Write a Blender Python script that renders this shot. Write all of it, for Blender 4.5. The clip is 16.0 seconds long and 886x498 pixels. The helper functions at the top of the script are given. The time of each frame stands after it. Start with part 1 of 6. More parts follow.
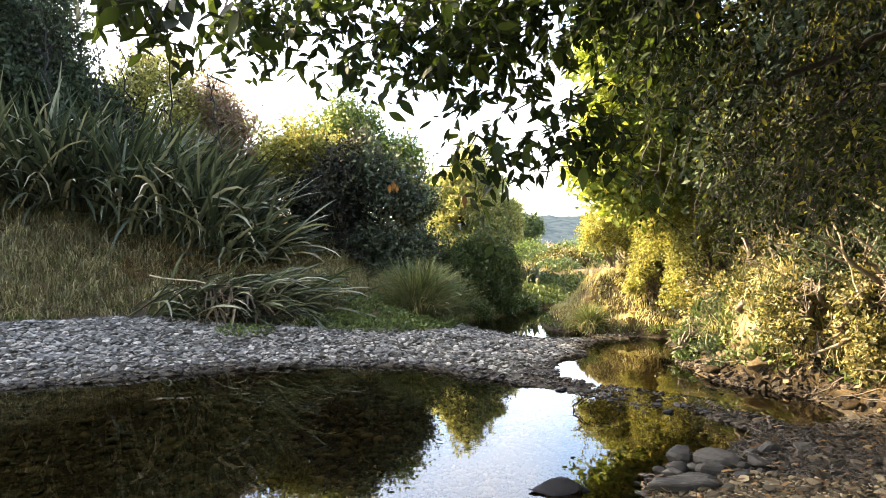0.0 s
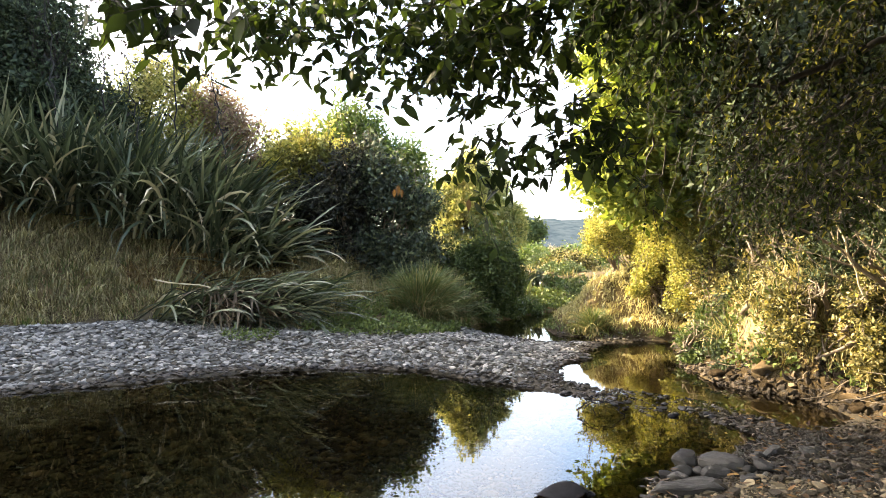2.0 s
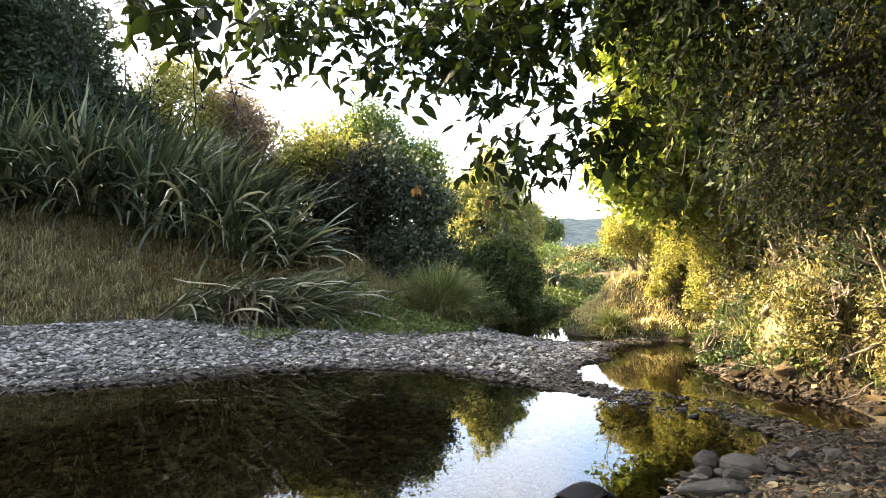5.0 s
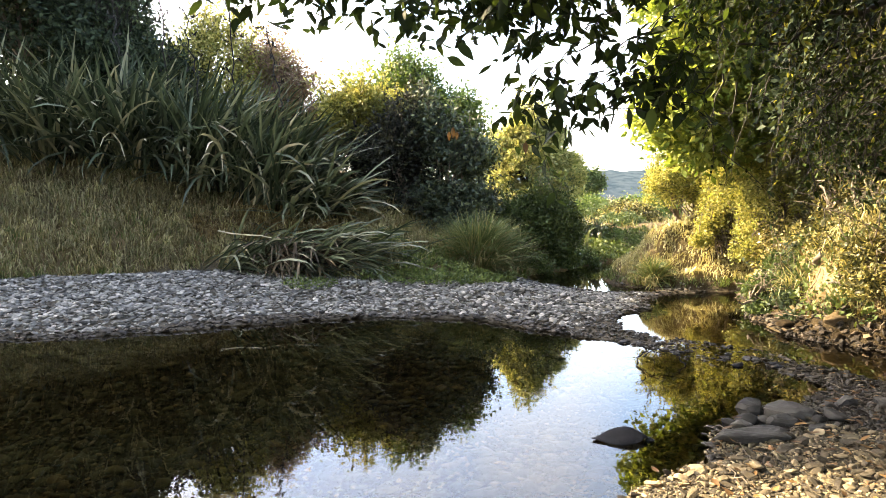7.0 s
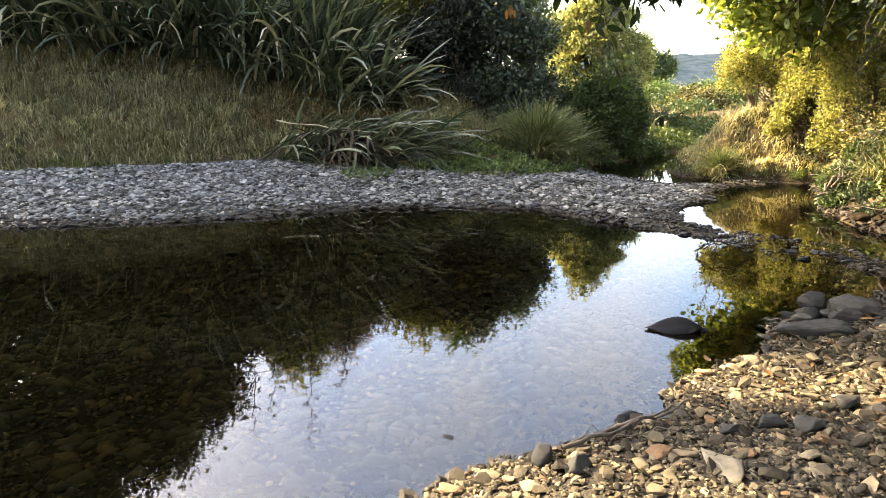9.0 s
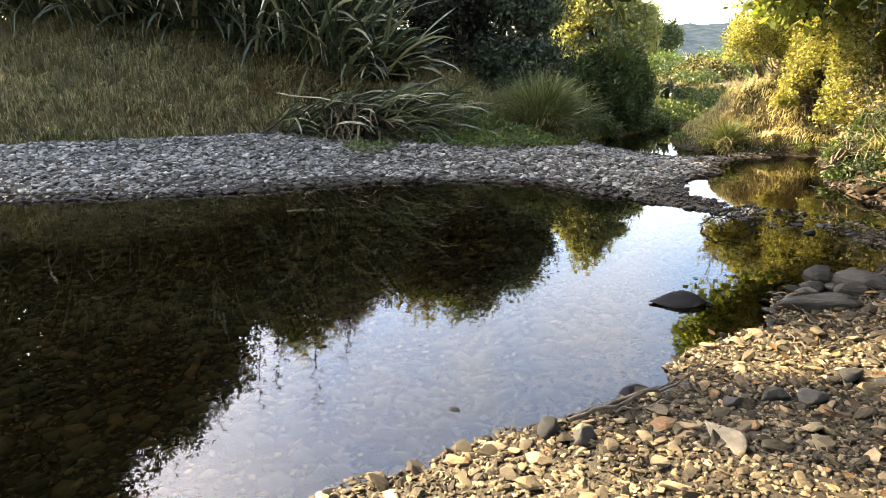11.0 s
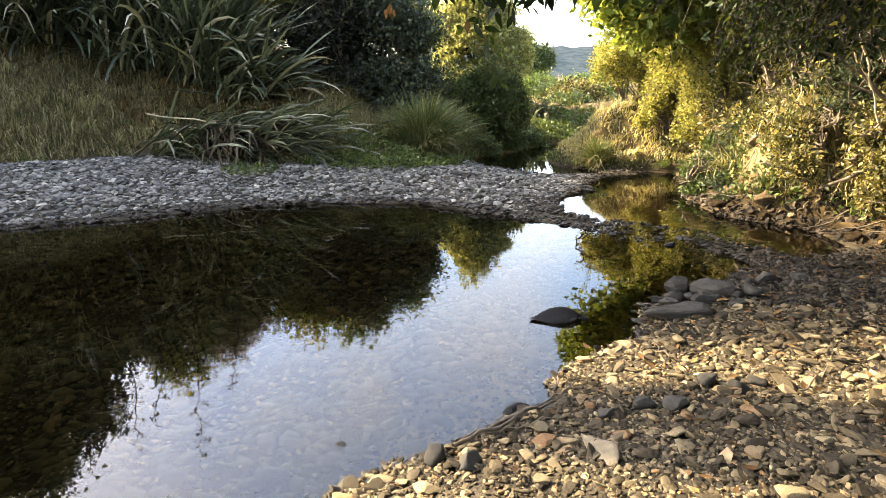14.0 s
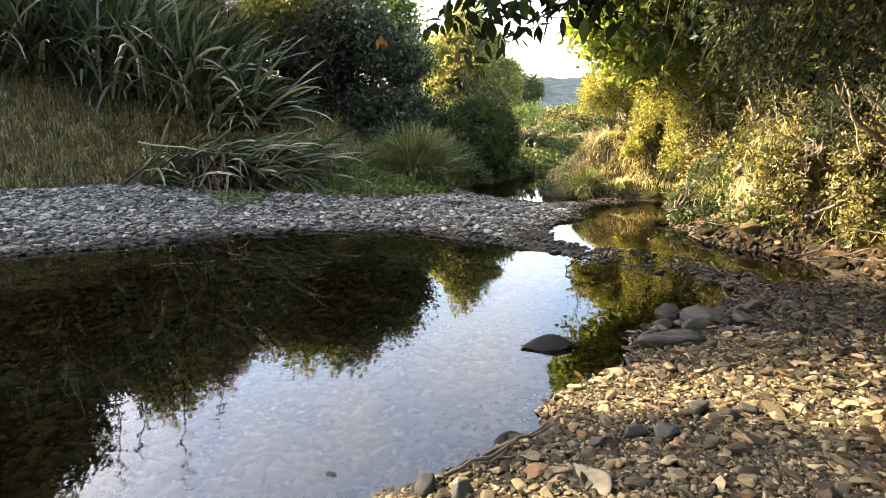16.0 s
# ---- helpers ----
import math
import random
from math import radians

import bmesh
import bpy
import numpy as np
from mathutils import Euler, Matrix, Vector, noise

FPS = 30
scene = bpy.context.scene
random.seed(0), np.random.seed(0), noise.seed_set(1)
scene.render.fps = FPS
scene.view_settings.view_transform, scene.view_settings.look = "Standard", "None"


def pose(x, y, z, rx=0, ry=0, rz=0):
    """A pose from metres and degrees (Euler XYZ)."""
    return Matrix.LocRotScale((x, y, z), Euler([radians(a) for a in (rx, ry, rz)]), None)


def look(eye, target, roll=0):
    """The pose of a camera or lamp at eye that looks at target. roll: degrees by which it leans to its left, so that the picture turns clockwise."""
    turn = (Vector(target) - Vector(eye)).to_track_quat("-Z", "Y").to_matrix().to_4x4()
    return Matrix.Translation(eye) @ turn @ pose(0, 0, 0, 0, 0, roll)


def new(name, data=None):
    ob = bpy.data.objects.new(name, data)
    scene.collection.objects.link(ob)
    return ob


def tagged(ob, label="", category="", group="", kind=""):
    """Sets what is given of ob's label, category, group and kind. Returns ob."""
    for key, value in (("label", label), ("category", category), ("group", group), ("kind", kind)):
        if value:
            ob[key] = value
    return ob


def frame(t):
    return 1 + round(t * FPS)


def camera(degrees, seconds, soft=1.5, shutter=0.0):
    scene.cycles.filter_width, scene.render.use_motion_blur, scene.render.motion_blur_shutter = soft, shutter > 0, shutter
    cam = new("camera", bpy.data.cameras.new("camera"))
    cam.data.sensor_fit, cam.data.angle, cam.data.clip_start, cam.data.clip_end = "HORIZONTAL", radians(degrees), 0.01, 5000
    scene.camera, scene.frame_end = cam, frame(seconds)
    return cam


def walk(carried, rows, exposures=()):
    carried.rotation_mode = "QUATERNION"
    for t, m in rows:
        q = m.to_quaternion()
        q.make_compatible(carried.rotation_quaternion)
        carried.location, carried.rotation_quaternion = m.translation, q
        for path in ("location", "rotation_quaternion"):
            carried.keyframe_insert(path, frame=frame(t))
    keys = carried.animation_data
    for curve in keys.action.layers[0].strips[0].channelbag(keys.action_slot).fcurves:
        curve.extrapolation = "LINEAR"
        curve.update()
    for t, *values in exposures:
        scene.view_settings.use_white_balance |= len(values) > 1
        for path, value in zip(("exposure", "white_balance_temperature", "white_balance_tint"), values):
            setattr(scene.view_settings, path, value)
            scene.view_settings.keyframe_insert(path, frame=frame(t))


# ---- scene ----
cam = camera(70.5, 16.0, soft=0.5)

# seconds, place, turn to the left, tilt up, roll
PATH = [
    (0.0, -0.000, -0.000, 1.500, -0.00, -0.63, 0.62),
    (0.5, -0.007, -0.002, 1.504, 0.11, -0.40, 0.60),
    (1.0, -0.002, -0.003, 1.502, 0.22, -0.47, 0.54),
    (1.5, -0.009, -0.005, 1.497, 0.18, -0.41, 0.65),
    (2.0, -0.009, -0.009, 1.503, 0.29, -0.31, 0.49),
    (2.5, -0.020, -0.004, 1.492, 0.70, -0.47, 0.54),
    (3.0, -0.019, -0.005, 1.489, 0.94, -0.45, 0.47),
    (3.5, -0.021, -0.002, 1.495, 1.28, -0.39, 0.57),
    (4.0, -0.024, -0.009, 1.501, 1.57, -0.31, 0.53),
    (6.3, -0.022, -0.003, 1.489, 2.34, -0.62, 0.30),
    (6.5, -0.016, 0.017, 1.476, 3.19, -1.20, 0.24),
    (7.0, -0.011, 0.037, 1.443, 5.36, -4.56, -0.03),
    (7.5, -0.007, 0.056, 1.427, 7.58, -8.66, -0.20),
    (8.0, -0.002, 0.059, 1.416, 9.19, -11.52, -0.28),
    (8.5, -0.000, 0.066, 1.421, 10.09, -13.25, -0.42),
    (9.0, 0.007, 0.062, 1.421, 10.75, -14.42, -0.55),
    (11.5, -0.010, 0.063, 1.428, 11.01, -17.02, -0.69),
    (12.0, 0.007, 0.059, 1.439, 10.14, -17.10, -0.68),
    (12.5, 0.034, 0.062, 1.447, 7.04, -16.91, -0.51),
    (13.0, 0.041, 0.068, 1.446, 4.13, -16.49, -0.27),
    (13.5, 0.037, 0.075, 1.459, 1.95, -16.11, -0.02),
    (14.0, 0.034, 0.076, 1.477, 0.64, -15.38, -0.03),
    (14.5, 0.044, 0.074, 1.478, 0.20, -14.47, -0.01),
    (15.0, 0.038, 0.074, 1.477, -0.09, -13.94, 0.17),
    (15.5, 0.031, 0.070, 1.478, -0.28, -13.35, 0.15),
    (16.0, 0.031, 0.070, 1.474, -0.28, -12.80, 0.19),
]
walk(cam, [(t, pose(x, y, z, 90 + tilt, 0, turn) @ pose(0, 0, 0, 0, 0, roll))
           for t, x, y, z, turn, tilt, roll in PATH],
     exposures=[(0.0, 3.3, 7200, 14), (6.3, 3.3, 7200, 14), (9.0, 3.17, 7200, 14), (16.0, 3.07, 7200, 14)])

# ---- daylight: low sun from the front left, clear sky ----
SUN_AZ, SUN_EL = -70.0, 34.0   # degrees from +y, to the left negative; above the horizon
world = bpy.data.worlds.new("sky")
scene.world = world
world.use_nodes = True
wn = world.node_tree.nodes
sky = wn.new("ShaderNodeTexSky")
sky.sky_type = 'NISHITA'
sky.sun_disc = False
sky.sun_elevation = radians(SUN_EL)
sky.sun_rotation = radians(SUN_AZ)
sky.air_density, sky.dust_density, sky.ozone_density = 1.0, 1.8, 0.9
wn["Background"].inputs["Strength"].default_value = 0.15
wl = world.node_tree.links
# thin high cloud all over the sky
cloud = wn.new("ShaderNodeTexNoise")
cloud.inputs["Scale"].default_value, cloud.inputs["Detail"].default_value = 3.2, 5.0
wl.new(wn.new("ShaderNodeTexCoord").outputs["Generated"], cloud.inputs["Vector"])
veil = wn.new("ShaderNodeMapRange")
veil.inputs[1].default_value, veil.inputs[2].default_value, veil.inputs[3].default_value, veil.inputs[4].default_value = 0.42, 0.75, 0.0, 0.75
wl.new(cloud.outputs[0], veil.inputs[0])
grey = wn.new("ShaderNodeRGBToBW")
wl.new(sky.outputs[0], grey.inputs[0])
lift = wn.new("ShaderNodeMath")
lift.operation = 'MULTIPLY'
lift.inputs[1].default_value = 1.5
wl.new(grey.outputs[0], lift.inputs[0])
thin = wn.new("ShaderNodeMix")
thin.data_type = 'RGBA'
wl.new(veil.outputs[0], thin.inputs[0])
wl.new(sky.outputs[0], thin.inputs[6])
wl.new(lift.outputs[0], thin.inputs[7])
wl.new(thin.outputs[2], wn["Background"].inputs[0])
sun_dir = Vector((math.sin(radians(SUN_AZ)) * math.cos(radians(SUN_EL)),
                  math.cos(radians(SUN_AZ)) * math.cos(radians(SUN_EL)), math.sin(radians(SUN_EL))))
sun = new("sun", bpy.data.lights.new("sun", 'SUN'))
sun.data.energy, sun.data.angle, sun.data.color = 4.2, radians(0.6), (1.0, 0.84, 0.55)
sun.matrix_world = look(sun_dir * 50, (0, 0, 0))


# ---- materials ----
def material(name):
    m = bpy.data.materials.new(name)
    m.use_nodes = True
    t = m.node_tree
    return m, t, t.nodes["Principled BSDF"], t.links


def ramp(t, fac, stops):
    r = t.nodes.new("ShaderNodeValToRGB")
    e = r.color_ramp.elements
    while len(e) < len(stops):
        e.new(0.5)
    for k, (p, c) in zip(e, stops):
        k.position, k.color = p, (*c, 1)
    t.links.new(fac, r.inputs[0])
    return r.outputs[0]


def tex(t, kind, scale, detail=4.0, coords="Object", stretch=None):
    c = t.nodes.new("ShaderNodeTexCoord").outputs[coords]
    if stretch:
        mp = t.nodes.new("ShaderNodeMapping")
        mp.inputs["Scale"].default_value = stretch
        t.links.new(c, mp.inputs[0])
        c = mp.outputs[0]
    n = t.nodes.new("ShaderNodeTex" + kind)
    n.inputs["Scale"].default_value = scale
    if "Detail" in n.inputs:
        n.inputs["Detail"].default_value = detail
    t.links.new(c, n.inputs["Vector"])
    return n


def mix(t, fac, a, b, blend='MIX'):
    m = t.nodes.new("ShaderNodeMix")
    m.data_type, m.blend_type = 'RGBA', blend
    for socket, v in ((m.inputs[0], fac), (m.inputs[6], a), (m.inputs[7], b)):
        if isinstance(v, (int, float)):
            socket.default_value = v
        elif isinstance(v, tuple):
            socket.default_value = (*v, 1)
        else:
            t.links.new(v, socket)
    return m.outputs[2]


def bump(t, b, height, strength, distance):
    n = t.nodes.new("ShaderNodeBump")
    n.inputs["Strength"].default_value, n.inputs["Distance"].default_value = strength, distance
    t.links.new(height, n.inputs["Height"])
    t.links.new(n.outputs[0], b.inputs["Normal"])


def stone_material(name, stops, rough=0.75, single=False):
    """Water-worn stone: one shade a stone, mottled, with fine pits."""
    m, t, b, ln = material(name)
    if single:
        rnd = t.nodes.new("ShaderNodeObjectInfo").outputs["Random"]
    else:
        rnd = t.nodes.new("ShaderNodeNewGeometry").outputs["Random Per Island"]
    base = ramp(t, rnd, stops)
    n1 = tex(t, "Noise", 22, 6)
    n2 = tex(t, "Noise", 140, 3)
    c = mix(t, 0.55, base, ramp(t, n1.outputs[0], [(0.3, (0.25, 0.24, 0.22)), (0.7, (0.8, 0.78, 0.74))]), 'OVERLAY')
    ln.new(c, b.inputs["Base Color"])
    b.inputs["Roughness"].default_value = rough
    b.inputs["Specular IOR Level"].default_value = 0.2
    bump(t, b, n2.outputs[0], 0.35, 0.01)
    return m


GREY_STONE = [(0.0, (0.028, 0.027, 0.025)), (0.3, (0.09, 0.088, 0.082)), (0.75, (0.17, 0.166, 0.154)), (1.0, (0.33, 0.31, 0.28))]
TAN_STONE = [(0.0, (0.022, 0.018, 0.012)), (0.35, (0.055, 0.045, 0.03)), (0.68, (0.115, 0.094, 0.06)), (0.93, (0.25, 0.205, 0.13)), (1.0, (0.16, 0.09, 0.045))]
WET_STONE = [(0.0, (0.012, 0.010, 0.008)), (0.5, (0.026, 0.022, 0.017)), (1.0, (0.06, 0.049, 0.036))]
BED_STONE = [(0.0, (0.018, 0.016, 0.007)), (0.4, (0.034, 0.03, 0.013)), (0.85, (0.052, 0.043, 0.018)), (1.0, (0.085, 0.06, 0.028))]
mat_bar_stone = stone_material("bar_stone", GREY_STONE)
mat_near_stone = stone_material("near_stone", TAN_STONE)
mat_near_single = stone_material("near_stone_single", TAN_STONE, single=True)
mat_bar_single = stone_material("bar_stone_single", GREY_STONE, single=True)
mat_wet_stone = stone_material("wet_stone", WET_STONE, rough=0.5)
mat_mud_lump = stone_material("mud_lump", [(0.0, (0.008, 0.0065, 0.005)), (0.6, (0.028, 0.022, 0.016)), (0.95, (0.06, 0.046, 0.032)), (1.0, (0.13, 0.095, 0.06))])
mat_bed_stone = stone_material("bed_stone", BED_STONE)
mat_bed_pebble = stone_material("bed_pebble", [(0.0, (0.012, 0.011, 0.005)), (0.6, (0.045, 0.036, 0.016)), (0.9, (0.09, 0.068, 0.03)), (1.0, (0.15, 0.11, 0.055))])
mat_rock = stone_material("rock_grey", [(0.0, (0.022, 0.021, 0.020)), (1.0, (0.058, 0.056, 0.052))], single=True)
mat_rock_wet = stone_material("rock_wet_dark", [(0.0, (0.010, 0.010, 0.012)), (1.0, (0.014, 0.014, 0.016))], rough=0.6, single=True)
mat_rock_pale = stone_material("rock_pale", [(0.0, (0.17, 0.15, 0.11)), (1.0, (0.2, 0.17, 0.125))], single=True)


def leaf_material(name, stops, translucent=0.35, rough=0.5, gloss=0.25, single=False):
    """Leaves: one shade a leaf, light shining through."""
    m, t, b, ln = material(name)
    if single:
        rnd = t.nodes.new("ShaderNodeObjectInfo").outputs["Random"]
    else:
        rnd = t.nodes.new("ShaderNodeNewGeometry").outputs["Random Per Island"]
    col = ramp(t, rnd, stops)
    n = tex(t, "Noise", 1.3, 2)
    col = mix(t, 0.5, col, ramp(t, n.outputs[0], [(0.3, (0.32, 0.34, 0.32)), (0.7, (0.68, 0.66, 0.62))]), 'OVERLAY')
    ln.new(col, b.inputs["Base Color"])
    b.inputs["Roughness"].default_value = rough
    b.inputs["Specular IOR Level"].default_value = gloss
    tr = t.nodes.new("ShaderNodeBsdfTranslucent")
    ln.new(mix(t, 1.0, col, (1.0, 0.98, 0.55), 'MULTIPLY'), tr.inputs[0])
    mx = t.nodes.new("ShaderNodeMixShader")
    mx.inputs[0].default_value = translucent
    ln.new(b.outputs[0], mx.inputs[1])
    ln.new(tr.outputs[0], mx.inputs[2])
    ln.new(mx.outputs[0], t.nodes["Material Output"].inputs[0])
    return m


FLAX = [(0.0, (0.022, 0.034, 0.019)), (0.5, (0.06, 0.08, 0.047)), (0.85, (0.15, 0.17, 0.11)), (1.0, (0.30, 0.29, 0.20))]
mat_flax = leaf_material("flax_leaf", FLAX, 0.25, 0.4, 0.35)
mat_flax_single = leaf_material("flax_leaf_single", FLAX, 0.25, 0.4, 0.35, True)
mat_flax_brown = leaf_material("flax_leaf_brown", [(0.0, (0.035, 0.026, 0.018)), (0.5, (0.09, 0.068, 0.045)), (0.85, (0.17, 0.135, 0.09)), (1.0, (0.34, 0.29, 0.21))], 0.15, 0.6, 0.2)
mat_flax_dead = leaf_material("flax_leaf_dry", [(0.0, (0.30, 0.26, 0.17)), (1.0, (0.48, 0.44, 0.32))], 0.2, 0.5)
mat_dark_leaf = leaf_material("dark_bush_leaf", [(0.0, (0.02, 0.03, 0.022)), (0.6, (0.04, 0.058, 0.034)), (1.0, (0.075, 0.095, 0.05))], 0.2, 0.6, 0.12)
mat_teal_leaf = leaf_material("blue_green_leaf", [(0.0, (0.022, 0.032, 0.026)), (0.5, (0.05, 0.07, 0.046)), (0.85, (0.09, 0.115, 0.07)), (1.0, (0.15, 0.17, 0.09))], 0.25, 0.5, 0.25)
mat_dusk_leaf = leaf_material("purplish_leaf", [(0.0, (0.014, 0.015, 0.014)), (0.6, (0.032, 0.034, 0.028)), (0.92, (0.055, 0.062, 0.042)), (1.0, (0.11, 0.12, 0.07))], 0.2, 0.6, 0.1)
mat_mid_leaf = leaf_material("mid_green_leaf", [(0.0, (0.03, 0.05, 0.018)), (0.6, (0.06, 0.09, 0.03)), (1.0, (0.11, 0.14, 0.05))], 0.3)
mat_green_leaf = leaf_material("green_leaf", [(0.0, (0.05, 0.085, 0.025)), (0.6, (0.09, 0.14, 0.04)), (1.0, (0.15, 0.19, 0.06))], 0.4)
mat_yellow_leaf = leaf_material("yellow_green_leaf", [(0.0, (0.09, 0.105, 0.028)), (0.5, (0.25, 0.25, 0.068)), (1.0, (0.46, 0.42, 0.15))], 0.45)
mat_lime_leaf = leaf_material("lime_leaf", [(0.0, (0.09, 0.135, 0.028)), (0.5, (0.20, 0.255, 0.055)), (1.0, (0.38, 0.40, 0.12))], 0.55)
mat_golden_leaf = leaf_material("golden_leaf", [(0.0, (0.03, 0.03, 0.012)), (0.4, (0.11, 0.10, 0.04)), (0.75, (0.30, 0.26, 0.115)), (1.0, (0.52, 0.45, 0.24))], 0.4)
mat_willow_leaf = leaf_material("willow_leaf", [(0.0, (0.13, 0.16, 0.06)), (0.35, (0.25, 0.27, 0.11)), (0.7, (0.40, 0.40, 0.18)), (1.0, (0.54, 0.49, 0.27))], 0.5)
mat_olive_leaf = leaf_material("olive_leaf", [(0.0, (0.018, 0.021, 0.008)), (0.45, (0.06, 0.06, 0.022)), (0.75, (0.19, 0.17, 0.065)), (1.0, (0.42, 0.36, 0.17))], 0.4)
mat_red_leaf = leaf_material("russet_leaf", [(0.0, (0.12, 0.075, 0.055)), (0.5, (0.22, 0.14, 0.105)), (0.8, (0.28, 0.21, 0.13)), (1.0, (0.22, 0.23, 0.10))], 0.35)
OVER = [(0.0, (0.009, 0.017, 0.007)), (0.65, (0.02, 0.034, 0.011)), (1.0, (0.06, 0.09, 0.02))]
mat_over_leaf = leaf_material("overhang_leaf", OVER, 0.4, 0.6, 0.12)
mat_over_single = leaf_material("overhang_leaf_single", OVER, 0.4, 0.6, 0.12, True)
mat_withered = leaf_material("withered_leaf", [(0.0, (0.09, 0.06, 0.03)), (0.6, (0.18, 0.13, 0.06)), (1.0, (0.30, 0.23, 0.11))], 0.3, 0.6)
# lit copy of the overhang leaf: sunlight put into its colour
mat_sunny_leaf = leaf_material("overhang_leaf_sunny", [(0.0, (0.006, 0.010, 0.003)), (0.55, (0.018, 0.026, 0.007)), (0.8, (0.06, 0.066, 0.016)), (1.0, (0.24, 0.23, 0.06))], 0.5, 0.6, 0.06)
mat_dead_leaf = leaf_material("dead_leaf", [(0.0, (0.05, 0.03, 0.016)), (0.6, (0.11, 0.062, 0.028)), (1.0, (0.28, 0.17, 0.07))], 0.3, 0.6)
mat_grass_dry = leaf_material("dry_grass", [(0.0, (0.098, 0.082, 0.042)), (0.45, (0.204, 0.175, 0.09)), (0.75, (0.35, 0.305, 0.17)), (1.0, (0.145, 0.17, 0.07))], 0.25, 0.6, 0.2)
mat_grass_pale = leaf_material("bleached_grass", [(0.0, (0.26, 0.23, 0.12)), (0.6, (0.42, 0.375, 0.20)), (1.0, (0.54, 0.49, 0.29))], 0.3, 0.6, 0.2)
mat_herb = leaf_material("herb_leaf", [(0.0, (0.04, 0.062, 0.02)), (0.6, (0.085, 0.12, 0.036)), (1.0, (0.15, 0.18, 0.06))], 0.3)
mat_grass_green = leaf_material("green_grass", [(0.0, (0.05, 0.085, 0.025)), (0.6, (0.09, 0.13, 0.04)), (1.0, (0.17, 0.18, 0.07))], 0.3, 0.55, 0.25)
mat_tuft = leaf_material("sedge_leaf", [(0.0, (0.055, 0.09, 0.034)), (0.6, (0.105, 0.135, 0.055)), (1.0, (0.24, 0.21, 0.11))], 0.3, 0.5, 0.3)


def bark_material(name, a, b_):
    m, t, b, ln = material(name)
    n = tex(t, "Noise", 18, 6, stretch=(1, 1, 0.25))
    ln.new(ramp(t, n.outputs[0], [(0.3, a), (0.7, b_)]), b.inputs["Base Color"])
    b.inputs["Roughness"].default_value = 0.85
    bump(t, b, n.outputs[0], 0.6, 0.02)
    return m


mat_twig = bark_material("twig_bark", (0.005, 0.004, 0.003), (0.014, 0.011, 0.007))
mat_bark = bark_material("bark", (0.055, 0.042, 0.03), (0.15, 0.12, 0.09))
mat_bark_pale = bark_material("bark_pale", (0.20, 0.16, 0.10), (0.42, 0.35, 0.24))
mat_wood_grey = bark_material("driftwood", (0.10, 0.085, 0.07), (0.27, 0.24, 0.20))


def ground_material():
    """Soil with shingle where the attribute says so, and turf thatch elsewhere."""
    m, t, b, ln = material("ground_soil")
    at = t.nodes.new("ShaderNodeAttribute")
    at.attribute_name = "shingle"
    n1, n2, n3 = tex(t, "Noise", 0.8, 5), tex(t, "Noise", 9, 6), tex(t, "Noise", 60, 4)
    v = tex(t, "Voronoi", 16)
    turf = mix(t, 0.6, ramp(t, n1.outputs[0], [(0.35, (0.055, 0.045, 0.022)), (0.65, (0.12, 0.088, 0.045))]),
               ramp(t, n3.outputs[0], [(0.3, (0.2, 0.2, 0.18)), (0.7, (0.75, 0.72, 0.65))]), 'OVERLAY')
    at4 = t.nodes.new("ShaderNodeAttribute")
    at4.attribute_name = "clay"
    turf = mix(t, at4.outputs["Fac"], turf, ramp(t, n2.outputs[0], [(0.3, (0.13, 0.09, 0.045)), (0.7, (0.36, 0.27, 0.15))]))
    shingle = mix(t, 0.5, ramp(t, v.outputs["Color"], [(0.2, (0.022, 0.019, 0.015)), (0.8, (0.06, 0.053, 0.042))]),
                  ramp(t, n2.outputs[0], [(0.3, (0.3, 0.29, 0.27)), (0.7, (0.7, 0.69, 0.66))]), 'OVERLAY')
    # wet mud; along the bank's foot its dark tone also holds the shade
    mud = ramp(t, n2.outputs[0], [(0.3, (0.008, 0.006, 0.004)), (0.7, (0.028, 0.020, 0.011))])
    # gold tone: the lit bank's reflection painted on the run, and amber shore silt
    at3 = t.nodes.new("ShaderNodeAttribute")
    at3.attribute_name = "run_mirror_and_amber"
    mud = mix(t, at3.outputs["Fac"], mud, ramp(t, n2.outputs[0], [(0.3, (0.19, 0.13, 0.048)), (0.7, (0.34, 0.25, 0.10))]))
    at2 = t.nodes.new("ShaderNodeAttribute")
    at2.attribute_name = "silt"
    c = mix(t, at.outputs["Fac"], turf, shingle)
    ln.new(mix(t, at2.outputs["Fac"], c, mud), b.inputs["Base Color"])
    b.inputs["Roughness"].default_value = 0.9
    b.inputs["Specular IOR Level"].default_value = 0.06
    bump(t, b, n3.outputs[0], 0.6, 0.03)
    return m


